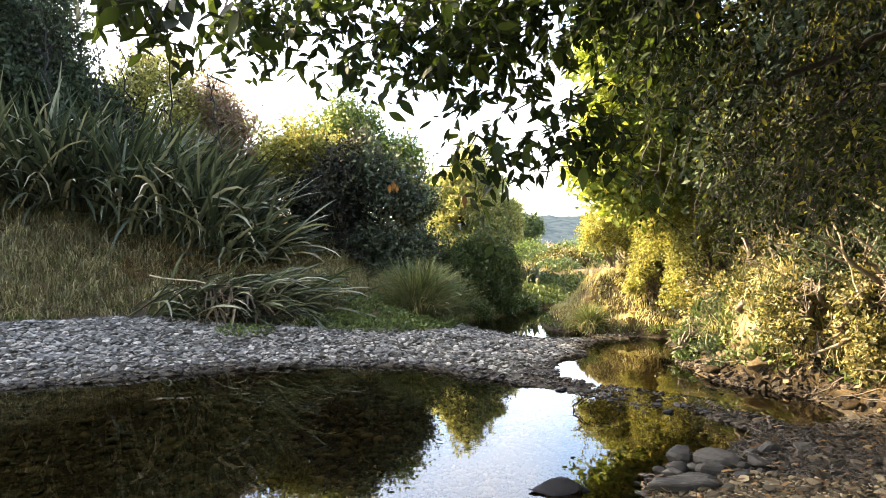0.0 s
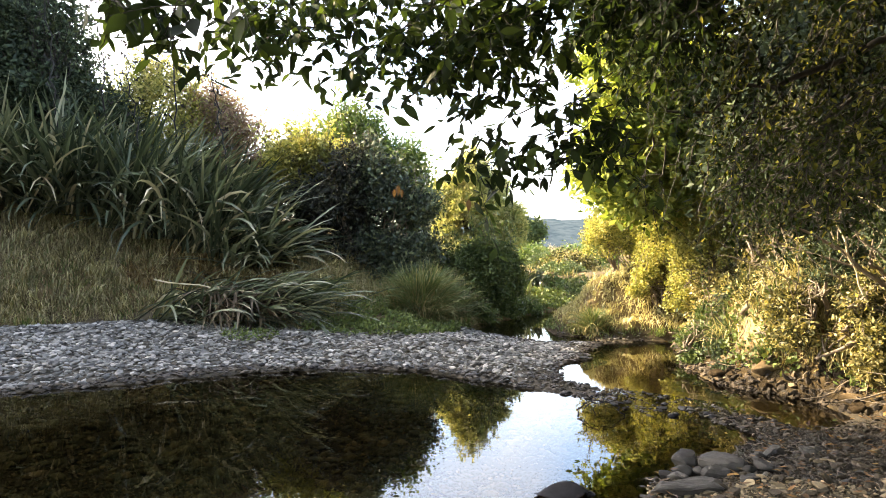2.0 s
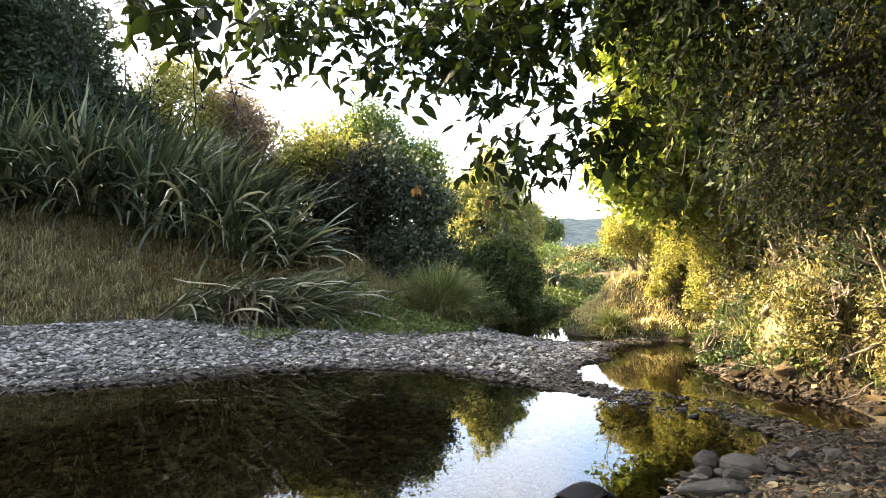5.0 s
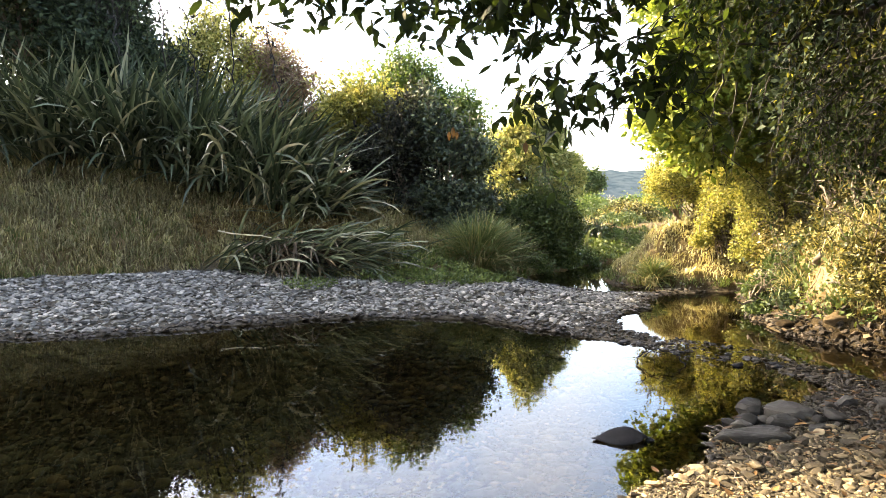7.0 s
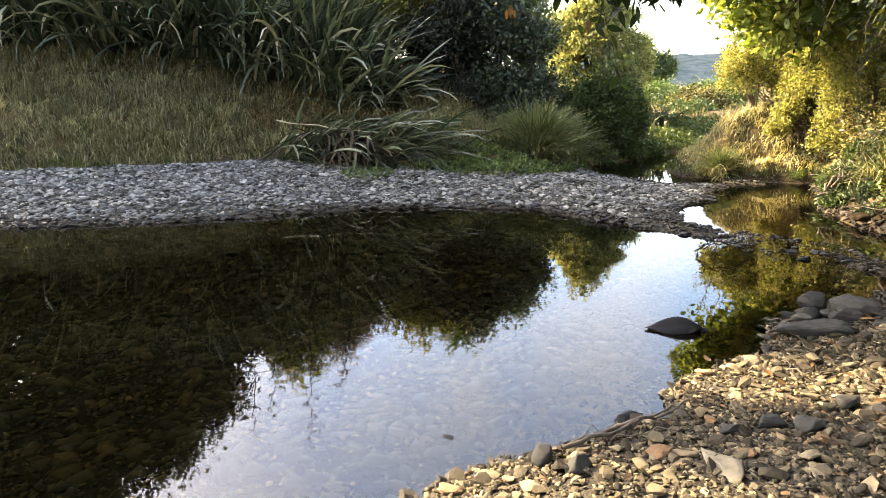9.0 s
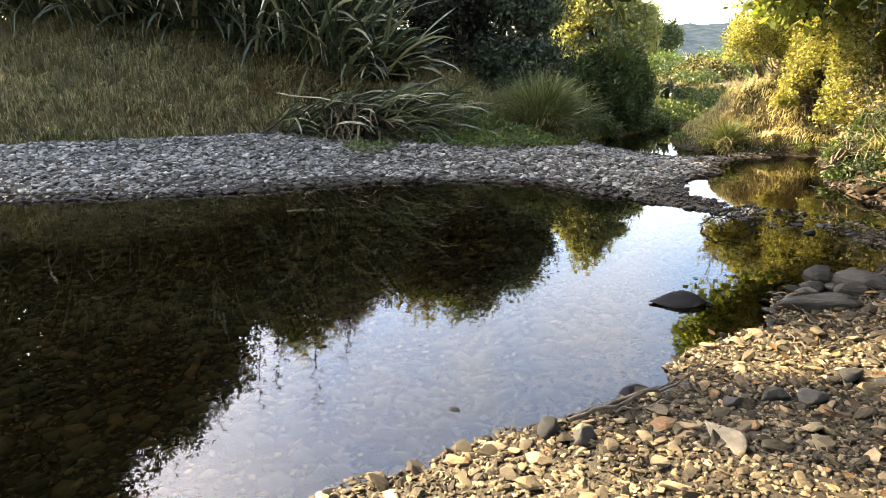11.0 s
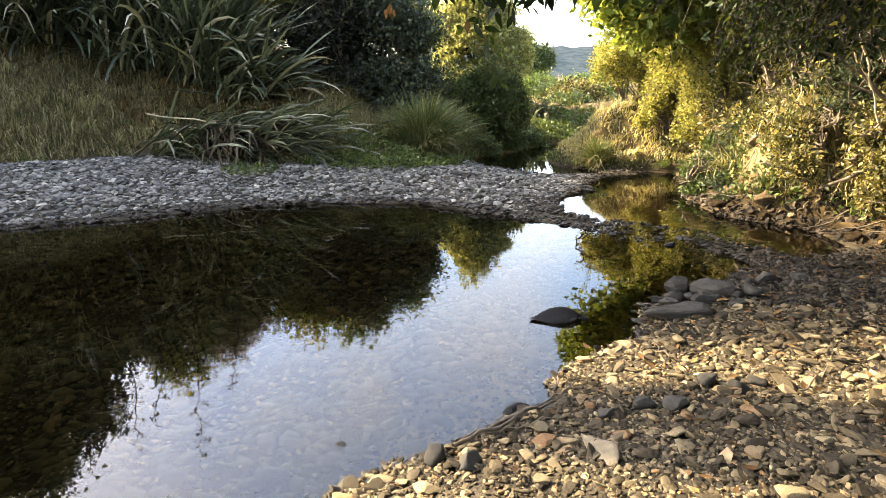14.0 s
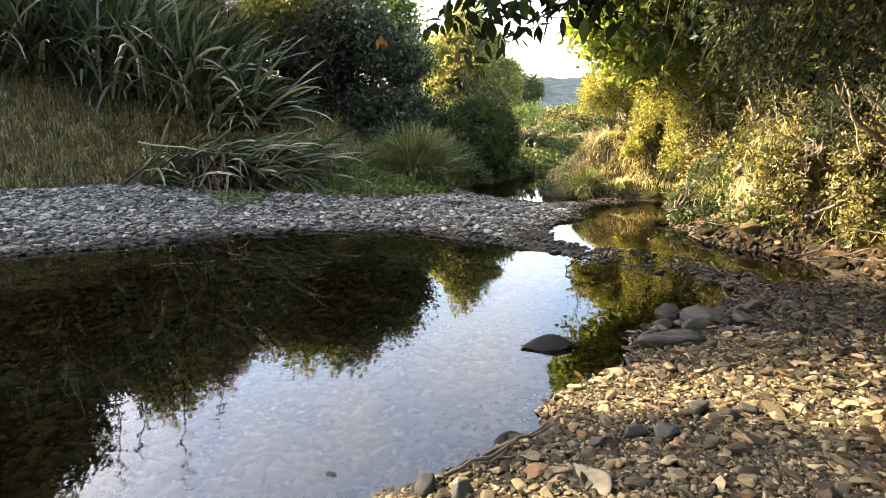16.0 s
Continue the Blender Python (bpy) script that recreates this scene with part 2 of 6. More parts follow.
def water_material():
    m, t, b, ln = material("creek_water")
    n1 = tex(t, "Noise", 6, 1, stretch=(0.8, 2.6, 1.0))
    n2 = tex(t, "Noise", 26, 2, stretch=(1.0, 1.6, 1.0))
    add = t.nodes.new("ShaderNodeMath")
    add.operation = 'MULTIPLY_ADD'
    ln.new(n2.outputs[0], add.inputs[0])
    add.inputs[1].default_value = 0.012
    ln.new(n1.outputs[0], add.inputs[2])
    bp = t.nodes.new("ShaderNodeBump")
    bp.inputs["Strength"].default_value, bp.inputs["Distance"].default_value = 0.008, 0.02
    ln.new(add.outputs[0], bp.inputs["Height"])
    fr = t.nodes.new("ShaderNodeFresnel")
    fr.inputs["IOR"].default_value = 1.66
    ln.new(bp.outputs[0], fr.inputs["Normal"])
    gl = t.nodes.new("ShaderNodeBsdfGlossy")
    gl.inputs["Roughness"].default_value = 0.0
    ln.new(bp.outputs[0], gl.inputs["Normal"])
    tr = t.nodes.new("ShaderNodeBsdfTransparent")
    tr.inputs[0].default_value = (0.75, 0.68, 0.47, 1)
    mx = t.nodes.new("ShaderNodeMixShader")
    ln.new(fr.outputs[0], mx.inputs[0])
    ln.new(tr.outputs[0], mx.inputs[1])
    ln.new(gl.outputs[0], mx.inputs[2])
    ln.new(mx.outputs[0], t.nodes["Material Output"].inputs[0])
    return m


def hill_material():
    m, t, b, ln = material("far_hill_forest_haze")
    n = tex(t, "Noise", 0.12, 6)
    # distance haze is mixed into this blue-grey forest colour
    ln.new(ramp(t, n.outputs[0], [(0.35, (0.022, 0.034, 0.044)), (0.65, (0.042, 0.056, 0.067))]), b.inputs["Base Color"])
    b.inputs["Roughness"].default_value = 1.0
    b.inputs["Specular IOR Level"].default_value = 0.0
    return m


def soil_material():
    m, t, b, ln = material("bare_soil")
    n = tex(t, "Noise", 14, 7)
    ln.new(ramp(t, n.outputs[0], [(0.3, (0.007, 0.005, 0.003)), (0.7, (0.032, 0.023, 0.013))]), b.inputs["Base Color"])
    b.inputs["Roughness"].default_value = 0.95
    b.inputs["Specular IOR Level"].default_value = 0.06
    bump(t, b, n.outputs[0], 0.8, 0.04)
    return m


mat_soil = soil_material()
mat_clay = stone_material("dry_clay", [(0.0, (0.06, 0.042, 0.022)), (1.0, (0.11, 0.08, 0.043))], rough=0.95, single=True)
mat_ground, mat_water, mat_hill = ground_material(), water_material(), hill_material()
rng = np.random.default_rng(7)


# ---- mesh helpers ----
def mesh_of(name, verts, faces, mat, smooth=True):
    """A mesh from an array of points and a list of arrays of faces (each of one width)."""
    me = bpy.data.meshes.new(name)
    faces = [np.asarray(f, dtype=np.int32) for f in faces if len(f)]
    me.vertices.add(len(verts))
    me.vertices.foreach_set("co", np.asarray(verts, dtype=np.float32).ravel())
    loops = np.concatenate([f.ravel() for f in faces])
    sizes = np.concatenate([np.full(len(f), f.shape[1], dtype=np.int32) for f in faces])
    me.loops.add(len(loops))
    me.loops.foreach_set("vertex_index", loops)
    me.polygons.add(len(sizes))
    me.polygons.foreach_set("loop_start", np.concatenate([[0], np.cumsum(sizes)[:-1]]).astype(np.int32))
    me.polygons.foreach_set("use_smooth", np.full(len(sizes), smooth))
    me.update(calc_edges=True)
    me.materials.append(mat)
    return me


def part(name, me, parent, label=""):
    ob = new(name, me)
    ob.parent = parent
    return tagged(ob, label) if label else ob


def thing(name, at, label, category, group="", kind=""):
    """An Empty at the thing's foot; its parts are modelled round that foot."""
    ob = new(name)
    ob.empty_display_size = 0.1
    ob.location = at
    return tagged(ob, label, category, group, kind)


def unit(v):
    return v / np.maximum(np.linalg.norm(v, axis=-1, keepdims=True), 1e-9)


def tube(points, radii, sides=6):
    """A tapered round limb along points: verts, [quads]."""
    p = np.asarray(points, float)
    r = np.interp(np.linspace(0, 1, len(p)), np.linspace(0, 1, len(radii)), radii)
    d = unit(np.gradient(p, axis=0))
    a = unit(np.cross(d, np.array([0.31, 0.17, 0.93])))
    b = np.cross(d, a)
    w = np.linspace(0, 2 * np.pi, sides, endpoint=False)
    v = (p[:, None] + r[:, None, None] * (a[:, None] * np.cos(w)[None, :, None] + b[:, None] * np.sin(w)[None, :, None])).reshape(-1, 3)
    i, j = np.meshgrid(np.arange(len(p) - 1), np.arange(sides), indexing="ij")
    k = (j + 1) % sides
    q = np.stack([i * sides + j, i * sides + k, (i + 1) * sides + k, (i + 1) * sides + j], -1).reshape(-1, 4)
    return v, q


def bend(a, b, sag=0.0, wobble=0.0, n=9, gen=rng):
    """A bowed, slightly crooked line from a to b."""
    s = np.linspace(0, 1, n)[:, None]
    a, b = np.asarray(a, float), np.asarray(b, float)
    p = a + (b - a) * s
    p[:, 2] -= sag * 4 * (s * (1 - s))[:, 0]
    off = gen.normal(0, wobble, (n, 3))
    off[0] = off[-1] = 0
    return p + off


class Bag:
    """Gathers pieces of one mesh."""
    def __init__(self):
        self.v, self.f, self.n = [], [], 0

    def add(self, v, *faces):
        self.v.append(np.asarray(v, float))
        self.f += [np.asarray(f) + self.n for f in faces]
        self.n += len(v)

    def mesh(self, name, mat, smooth=True):
        by = {}
        for f in self.f:
            by.setdefault(f.shape[1], []).append(f)
        return mesh_of(name, np.concatenate(self.v), [np.concatenate(x) for x in by.values()], mat, smooth)


def small_leaves(centres, along, size, wide=0.42, gen=rng):
    """One four-cornered, slightly folded leaf a centre."""
    n = len(centres)
    d = unit(along)
    side = unit(np.cross(d, unit(gen.normal(size=(n, 3)))))
    up = np.cross(d, side)
    ln = (size * gen.uniform(0.65, 1.3, n))[:, None]
    w = ln * wide
    v = np.stack([centres, centres + d * ln * 0.45 + side * w * 0.5 + up * w * 0.16,
                  centres + d * ln, centres + d * ln * 0.45 - side * w * 0.5 + up * w * 0.16], 1).reshape(-1, 3)
    i = np.arange(n) * 4
    return v, np.stack([i, i + 1, i + 2, i + 3], 1)


def crown_points(blobs, clumps, per, spread, gen=rng, droop=0.0, lumps=13):
    """Clumps of leaf places over blobs (x, y, z, rx, ry, rz), thin inside, uneven outside."""
    big = np.asarray(blobs, float)
    subs = []
    for x, y, z, rx, ry, rz in big:
        d = unit(gen.normal(size=(lumps, 3)))
        d[:, 2] = np.where(d[:, 2] < -0.55, -d[:, 2], d[:, 2])
        k = gen.uniform(0.3, 0.52, lumps)[:, None]
        r = np.array([rx, ry, rz])
        subs.append(np.concatenate([np.array([x, y, z]) + d * r * (1.02 - k) * gen.uniform(0.8, 1.08, (lumps, 1)), r * k], 1))
    b = np.concatenate(subs)
    area = (b[:, 3] * b[:, 4] + b[:, 4] * b[:, 5] + b[:, 3] * b[:, 5])
    which = gen.choice(len(b), clumps, p=area / area.sum())
    d = unit(gen.normal(size=(clumps, 3)))
    d[:, 2] = np.where(d[:, 2] < -0.4, -d[:, 2], d[:, 2])
    r = gen.uniform(0.45, 1.0, clumps) ** 0.5 * (1 + 0.13 * np.sin(d[:, 0] * 7 + which) * np.cos(d[:, 1] * 6 + d[:, 2] * 5))
    c = b[which, :3] + d * r[:, None] * b[which, 3:]
    out = np.repeat(d, per, axis=0)
    off = gen.normal(size=(clumps * per, 3)) * spread
    p = np.repeat(c, per, axis=0) + off
    along = unit(out * 0.7 + gen.normal(size=p.shape) * 0.7 + np.array([0, 0, -droop]))
    return c, p, along


def nearer(blobs, k):
    """The same crowns, k times as far from the pool's near shore."""
    return [(x * k, y * k, 1.5 + (z - 1.5) * k, a * k, b * k, c * k) for x, y, z, a, b, c in blobs]


def broadleaf(name, foot, trunk_r, blobs, clumps, per, spread, size, mat, label, category="tree",
              stems=1, wide=0.42, droop=0.3, seed=1, group="", bark=None, limbs=26, wisps=0):
    """A tree or bush: trunk, limbs into the crown, and a crown of small leaves in clumps."""
    g = np.random.default_rng(seed)
    top = thing(name, foot, label, category, group)
    foot = np.asarray(foot, float)
    rel = [(x - foot[0], y - foot[1], z - foot[2], a, b, c) for x, y, z, a, b, c in blobs]
    c, p, along = crown_points(rel, clumps, per, spread, g, droop)
    v, q = small_leaves(p, along, size, wide, g)
    part("crown", mesh_of("crown", v, [q], mat), top)
    mid = np.mean([r[:3] for r in rel], axis=0)
    bark = bark or mat_bark
    heads = []
    for s in range(stems):
        base = np.array([g.normal(0, 0.12 * (stems > 1)), g.normal(0, 0.12 * (stems > 1)), -0.15])
        head = mid * (0.75 if stems == 1 else g.uniform(0.5, 1.0)) + g.normal(0, 0.25 * (stems > 1), 3)
        heads.append(head)
        tv, tq = tube(bend(base, head, 0, trunk_r * 0.5, 10, g), [trunk_r, trunk_r * 0.75, trunk_r * 0.4], 9)
        stem = part("trunk", mesh_of("trunk", tv, [tq], bark), top)
    bag = Bag()
    for k in g.choice(len(c), min(limbs, len(c)), replace=False):
        h = heads[k % len(heads)] * g.uniform(0.5, 1.0)
        bag.add(*tube(bend(h, c[k], -0.06, 0.05, 7, g), [trunk_r * 0.34, trunk_r * 0.06], 5))
    part("branchwork", bag.mesh("branchwork", bark), stem)
    if wisps:
        rods, tips = Bag(), []
        high = np.argsort(-(c[:, 2] + g.normal(0, 0.5, len(c))))[:wisps]
        for k in high:
            away = unit(c[k] - mid) * 0.5 + np.array([g.normal(0, 0.25), g.normal(0, 0.25), g.uniform(0.3, 1.0)])
            line = bend(c[k], c[k] + unit(away) * g.uniform(0.35, 0.85), -0.06, 0.03, 7, g)
            rods.add(*tube(line, [0.008, 0.002], 4))
            tips.append(np.repeat(line[1:], 4, axis=0) + g.normal(0, 0.03, (24, 3)))
        tips = np.concatenate(tips)
        wv, wq = small_leaves(tips, g.normal(size=tips.shape) + np.array([0, 0, 0.4]), size * 1.1, wide, g)
        sprig = part("sprig_foliage", mesh_of("sprig_foliage", wv, [wq], mat), top)
        part("sprig_wood", rods.mesh("sprig_wood", bark), sprig)["kind"] = "stuff"
    return top


# ---- lie of the land ----
POOL = [(-0.6, 1.9), (-0.3, 2.15), (0.0, 2.33), (0.26, 2.6), (0.5, 2.7), (0.51, 2.97), (0.82, 3.28), (1.18, 3.5), (1.24, 3.85),
        (1.8, 4.45), (2.45, 4.9), (2.45, 5.2), (2.1, 5.65), (1.8, 5.9), (1.32, 6.25), (0.48, 6.87), (-0.37, 7.5), (-1.46, 7.49),
        (-2.45, 7.2), (-3.4, 6.6), (-4.6, 6.05), (-5.9, 5.65), (-9, 4.8), (-13, 3), (-13, -5), (-4, -5), (-1.6, 0.4), (-0.95, 1.4)]
RUN = [(1.3, 6.95), (1.38, 7.3), (1.42, 7.9), (1.9, 8.35), (2.08, 9.1), (2.42, 9.72), (2.75, 9.85), (3.1, 10.0), (3.57, 10.1), (3.45, 9.3), (3.22, 8.55), (3.02, 7.9), (3.0, 7.2),
       (3.13, 6.61), (3.43, 6.4), (3.6, 6.1), (3.7, 5.8), (3.55, 5.5), (3.2, 5.1), (2.95, 5.2), (2.75, 5.6), (2.45, 6.0), (2.05, 6.4), (1.6, 6.7)]
REACH = [(0.5, 11.15), (0.85, 10.5), (1.35, 10.05), (1.9, 9.9), (2.35, 9.92), (2.45, 10.2), (1.9, 10.65), (1.8, 11.5), (1.95, 12.0), (2.2, 12.6), (3.0, 13.7), (4.6, 14.8), (7.2, 16.0),
         (12, 17.5), (20, 18.5), (20, 19.8), (12, 18.8), (7.0, 17.2), (4.2, 15.8), (2.4, 14.5), (1.35, 13), (0.6, 11.8), (0.35, 11.4)]
TURF_EDGE = [(-40, 2), (-14, 6.3), (-9, 7.6), (-6.1, 8.75), (-5, 9.55), (-3.9, 9.8), (-2.9, 9.4), (-1.6, 9.1), (-0.6, 9.0), (-0.1, 9.3),
             (0.1, 10.2), (0.15, 10.9), (0.65, 11.7), (1.38, 13), (2.4, 14.55), (4.2, 15.85), (7, 17.25), (12, 18.85), (20, 19.85), (60, 22)]
RIGHT_EDGE = [(5.0, -30), (4.4, -4), (4.1, 1), (3.9, 3), (3.8, 4.6), (3.8, 5.6), (3.68, 6.05), (3.5, 6.42), (3.18, 6.65), (3.07, 7.2), (3.08, 7.9),
              (3.28, 8.55), (3.5, 9.3), (3.62, 10.05), (2.97, 10.12), (2.46, 10.3), (1.93, 10.62), (1.84, 11.5), (2.02, 12.0), (2.28, 12.6), (3.05, 13.6), (4.65, 14.7), (7.2, 15.9),
              (12, 17.4), (20, 18.4), (60, 20)]


def line_distance(x, y, line, closed=False):
    p = np.asarray(line, float)
    q = np.roll(p, -1, axis=0) if closed else p[1:]
    p = p if closed else p[:-1]
    best = np.full(x.shape, 1e9)
    sign = np.ones(x.shape)
    for a, b in zip(p, q):
        e = b - a
        s = np.clip(((x - a[0]) * e[0] + (y - a[1]) * e[1]) / (e @ e), 0, 1)
        dx, dy = x - a[0] - s * e[0], y - a[1] - s * e[1]
        d = np.hypot(dx, dy)
        near = d < best - 1e-9
        cross = e[0] * (y - a[1]) - e[1] * (x - a[0])
        best = np.where(near, d, best)
        sign = np.where(near, np.sign(cross + 1e-12), sign)
    return best, sign


def inside(x, y, poly):
    p = np.asarray(poly, float)
    q = np.roll(p, -1, axis=0)
    hit = np.zeros(x.shape, bool)
    for a, b in zip(p, q):
        c = (a[1] > y) != (b[1] > y)
        hit ^= c & (x < (b[0] - a[0]) * (y - a[1]) / (b[1] - a[1] + 1e-12) + a[0])
    return hit


def rough(x, y, scale, seed=0):
    """Smooth unevenness, about -1 to 1."""
    g = np.random.default_rng(seed)
    out = np.zeros(x.shape)
    for k in range(7):
        w, ph = g.uniform(0, 2 * np.pi), g.uniform(0, 6.28)
        fq = 2 * np.pi / scale * (0.6 + 0.35 * k)
        out += np.sin((x * np.cos(w) + y * np.sin(w)) * fq + ph) / (1 + 0.45 * k)
    return out / 2.6


def step(a, b, v):
    s = np.clip((v - a) / (b - a), 0, 1)
    return s * s * (3 - 2 * s)


def land(x, y):
    """Height of the ground, and how shingly and how silty it is."""
    x, y = np.asarray(x, float), np.asarray(y, float)
    x2 = x + 0.06 * rough(x, y, 0.7, 5)
    y2 = y + 0.06 * rough(x, y, 0.6, 6)
    wet = np.full(x.shape, 1e9)
    for poly, deep in ((POOL, 0.42), (RUN, 0.26), (REACH, 0.35)):
        d, _ = line_distance(x2, y2, poly, True)
        wet = np.minimum(wet, np.where(inside(x2, y2, poly), -d * deep / 0.42, d))
    bed = -np.minimum(0.45, 0.02 + 0.24 * np.maximum(-wet, 0) ** 0.75)
    dl, sl = line_distance(x2, y2, TURF_EDGE)
    left = np.where(sl > 0, dl, -dl)
    dr, sr = line_distance(x2, y2, RIGHT_EDGE)
    right = np.where(sr < 0, dr, -dr)
    spit = np.exp(-(((x - 2.1) / 0.9) ** 2 + ((y - 6.0) / 0.75) ** 2))
    ford = spit
    spit = np.maximum(spit, 0.95 * np.exp(-(((x - 1.5) / 1.0) ** 2 + ((y - 9.7) / 1.2) ** 2)))
    bed = bed * (1 - 0.75 * np.clip(spit * 1.3, 0, 1) * (x > 0.6))
    shore = (1 - 0.9 * spit) * 0.012 + (1 - 0.93 * spit) * (0.34 * (1 - np.exp(-np.maximum(wet, 0) / 1.9)) + 0.025 * rough(x, y, 1.1, 2))
    slope = np.interp(x, (-9, -5, -2.2, -1.2, 0), (0.52, 0.52, 0.36, 0.2, 0.16))
    crest = np.interp(x, (-9, -4, -1.5, 2), (1.75, 1.55, 0.9, 0.4))
    up = np.maximum(left, 0)
    bank_l = np.minimum(up * slope, crest + np.where(x < -1, 0.05, -0.03) * (up - 3)) * step(0, 0.9, up) + 0.07 * rough(x, y, 1.4, 3) * step(0, 1, up)
    ur = np.maximum(right, 0)
    tall = np.interp(y, (3.2, 5.0, 9.0, 10.2, 13), (0.4, 0.85, 0.8, 0.6, 0.75))
    brow = np.interp(y, (8.8, 9.8, 12.2, 13.4), (0.9, 0.22, 0.22, 0.9))
    tall = np.where(brow < 0.89, tall - 0.42 * (0.9 - brow) / 0.68, tall)
    bank_r = tall * step(0, brow, ur) + 0.32 * step(0.15, 1.5, ur) * (0.9 - brow) + np.minimum(0.32 * np.maximum(ur - 0.5, 0), 1.3) + 0.10 * rough(x, y, 0.8, 4) * step(0, 0.5, ur) + 0.05 * rough(x, y, 0.27, 45) * step(0, 0.2, ur)
    bank_r = bank_r + 0.24 * np.exp(-((x - 3.0) / 0.75) ** 2 - ((y - 11.3) / 0.7) ** 2) * step(0.1, 0.6, ur)
    shore = shore - 0.022 * ford
    z = np.where(wet < 0, bed, shore) + np.where(wet > -0.1, bank_l + bank_r, 0)
    far = step(28, 70, np.hypot(x, y))
    z = z * (1 - far) + far * np.where(wet < 0, bed, 0.75)
    shingle = (1 - step(0.0, 0.5, left + 0.25 * rough(x, y, 0.7, 8))) * (1 - step(-0.1, 0.2, right))
    shingle = shingle * (1 - step(10.9, 11.3, y))
    # silt under water, and a mud band with shade in its colour below the bank
    silt = np.maximum(step(0.0, 0.12, -wet), 0.85 * step(-0.25, 0.05, right) * (1 - step(np.where(y > 9.6, 0.06, 0.22), np.where(y > 9.6, 0.16, 0.48), right + np.where(y > 9.6, 0.04, 0.15) * rough(x, y, 0.6, 14))) * (1 - 0.2 * step(9.2, 10, y)))
    return z, shingle, silt, wet, left, right


def clay_bare(x, y, right):
    """Where the cut bank shows raw pale clay."""
    return step(0.25, 0.45, right) * (1 - step(1.0, 1.5, right)) * (1 - step(9.0, 9.6, y)) * step(-0.3, 0.3, rough(x, y, 1.1, 44))


def height(x, y):
    return land(np.atleast_1d(x), np.atleast_1d(y))[0]


def build_ground():
    def axis(lo, hi, fine, reach):
        mid = np.arange(lo, hi + 1e-6, fine)
        grow = fine * np.cumsum(1.22 ** np.arange(1, 60))
        grow = grow[grow < reach]
        return np.concatenate([(lo - grow)[::-1], mid, hi + grow])
    gx, gy = axis(-14, 8, 0.095, 2500), axis(-3, 19, 0.095, 2500)
    X, Y = np.meshgrid(gx, gy, indexing="ij")
    z, shingle, silt, *_ = land(X.ravel(), Y.ravel())
    v = np.stack([X.ravel(), Y.ravel(), z], 1)
    i, j = np.meshgrid(np.arange(len(gx) - 1), np.arange(len(gy) - 1), indexing="ij")
    m = len(gy)
    q = np.stack([i * m + j, (i + 1) * m + j, (i + 1) * m + j + 1, i * m + j + 1], -1).reshape(-1, 4)
    me = mesh_of("ground", v, [q], mat_ground)
    # 1 in the run: reflected gold put into the bed; less in amber shallows
    run_mirror_and_amber = np.where(inside(X.ravel(), Y.ravel(), RUN) & (z < -0.05), 1.0, np.where((X.ravel() > -0.3) & (Y.ravel() < 6), 0.45 * step(-0.26, -0.08, z) * step(0.0, 0.04, -z), 0.0))
    for name, data in (("shingle", shingle), ("silt", silt), ("run_mirror_and_amber", run_mirror_and_amber), ("clay", clay_bare(X.ravel(), Y.ravel(), land(X.ravel(), Y.ravel())[5]))):
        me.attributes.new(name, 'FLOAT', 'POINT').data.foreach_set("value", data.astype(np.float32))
    tagged(new("ground", me), "uneven creek bed, shingle and turf banks", "ground", kind="structure")


build_ground()

# still pool and slow run, one level sheet
wx, wy = np.linspace(-20, 21, 33), np.linspace(-8, 24, 53)
WX, WY = np.meshgrid(wx, wy, indexing="ij")
wi, wj = np.meshgrid(np.arange(32), np.arange(52), indexing="ij")
water_me = mesh_of("water", np.stack([WX.ravel(), WY.ravel(), 0 * WX.ravel()], 1),
                   [np.stack([wi * 53 + wj, (wi + 1) * 53 + wj, (wi + 1) * 53 + wj + 1, wi * 53 + wj + 1], -1).reshape(-1, 4)], mat_water)
tagged(new("water", water_me), "clear shallow creek pool mirroring sky and trees", "water", kind="structure")


def far_hill():
    xs, ys = np.linspace(-500, 700, 160), np.linspace(0, 1, 14)
    X, S = np.meshgrid(xs, ys, indexing="ij")
    ridge = 26 + 9 * np.sin(X / 83) + 5 * np.sin(X / 31 + 1) + 1.6 * rough(X, X * 0, 26, 4) + np.clip((X - 130) * -0.03, -8, 12)
    Z = ridge * np.sin(S * np.pi / 2) + rng.normal(0, 0.8, X.shape) * S
    v = np.stack([X.ravel(), (520 + 160 * S).ravel(), Z.ravel()], 1)
    i, j = np.meshgrid(np.arange(159), np.arange(13), indexing="ij")
    q = np.stack([i * 14 + j, (i + 1) * 14 + j, (i + 1) * 14 + j + 1, i * 14 + j + 1], -1).reshape(-1, 4)
    tagged(new("backdrop", mesh_of("backdrop", v, [q], mat_hill)), "wooded hill in the distance, blue haze put into its colour", "hill", kind="structure")


far_hill()


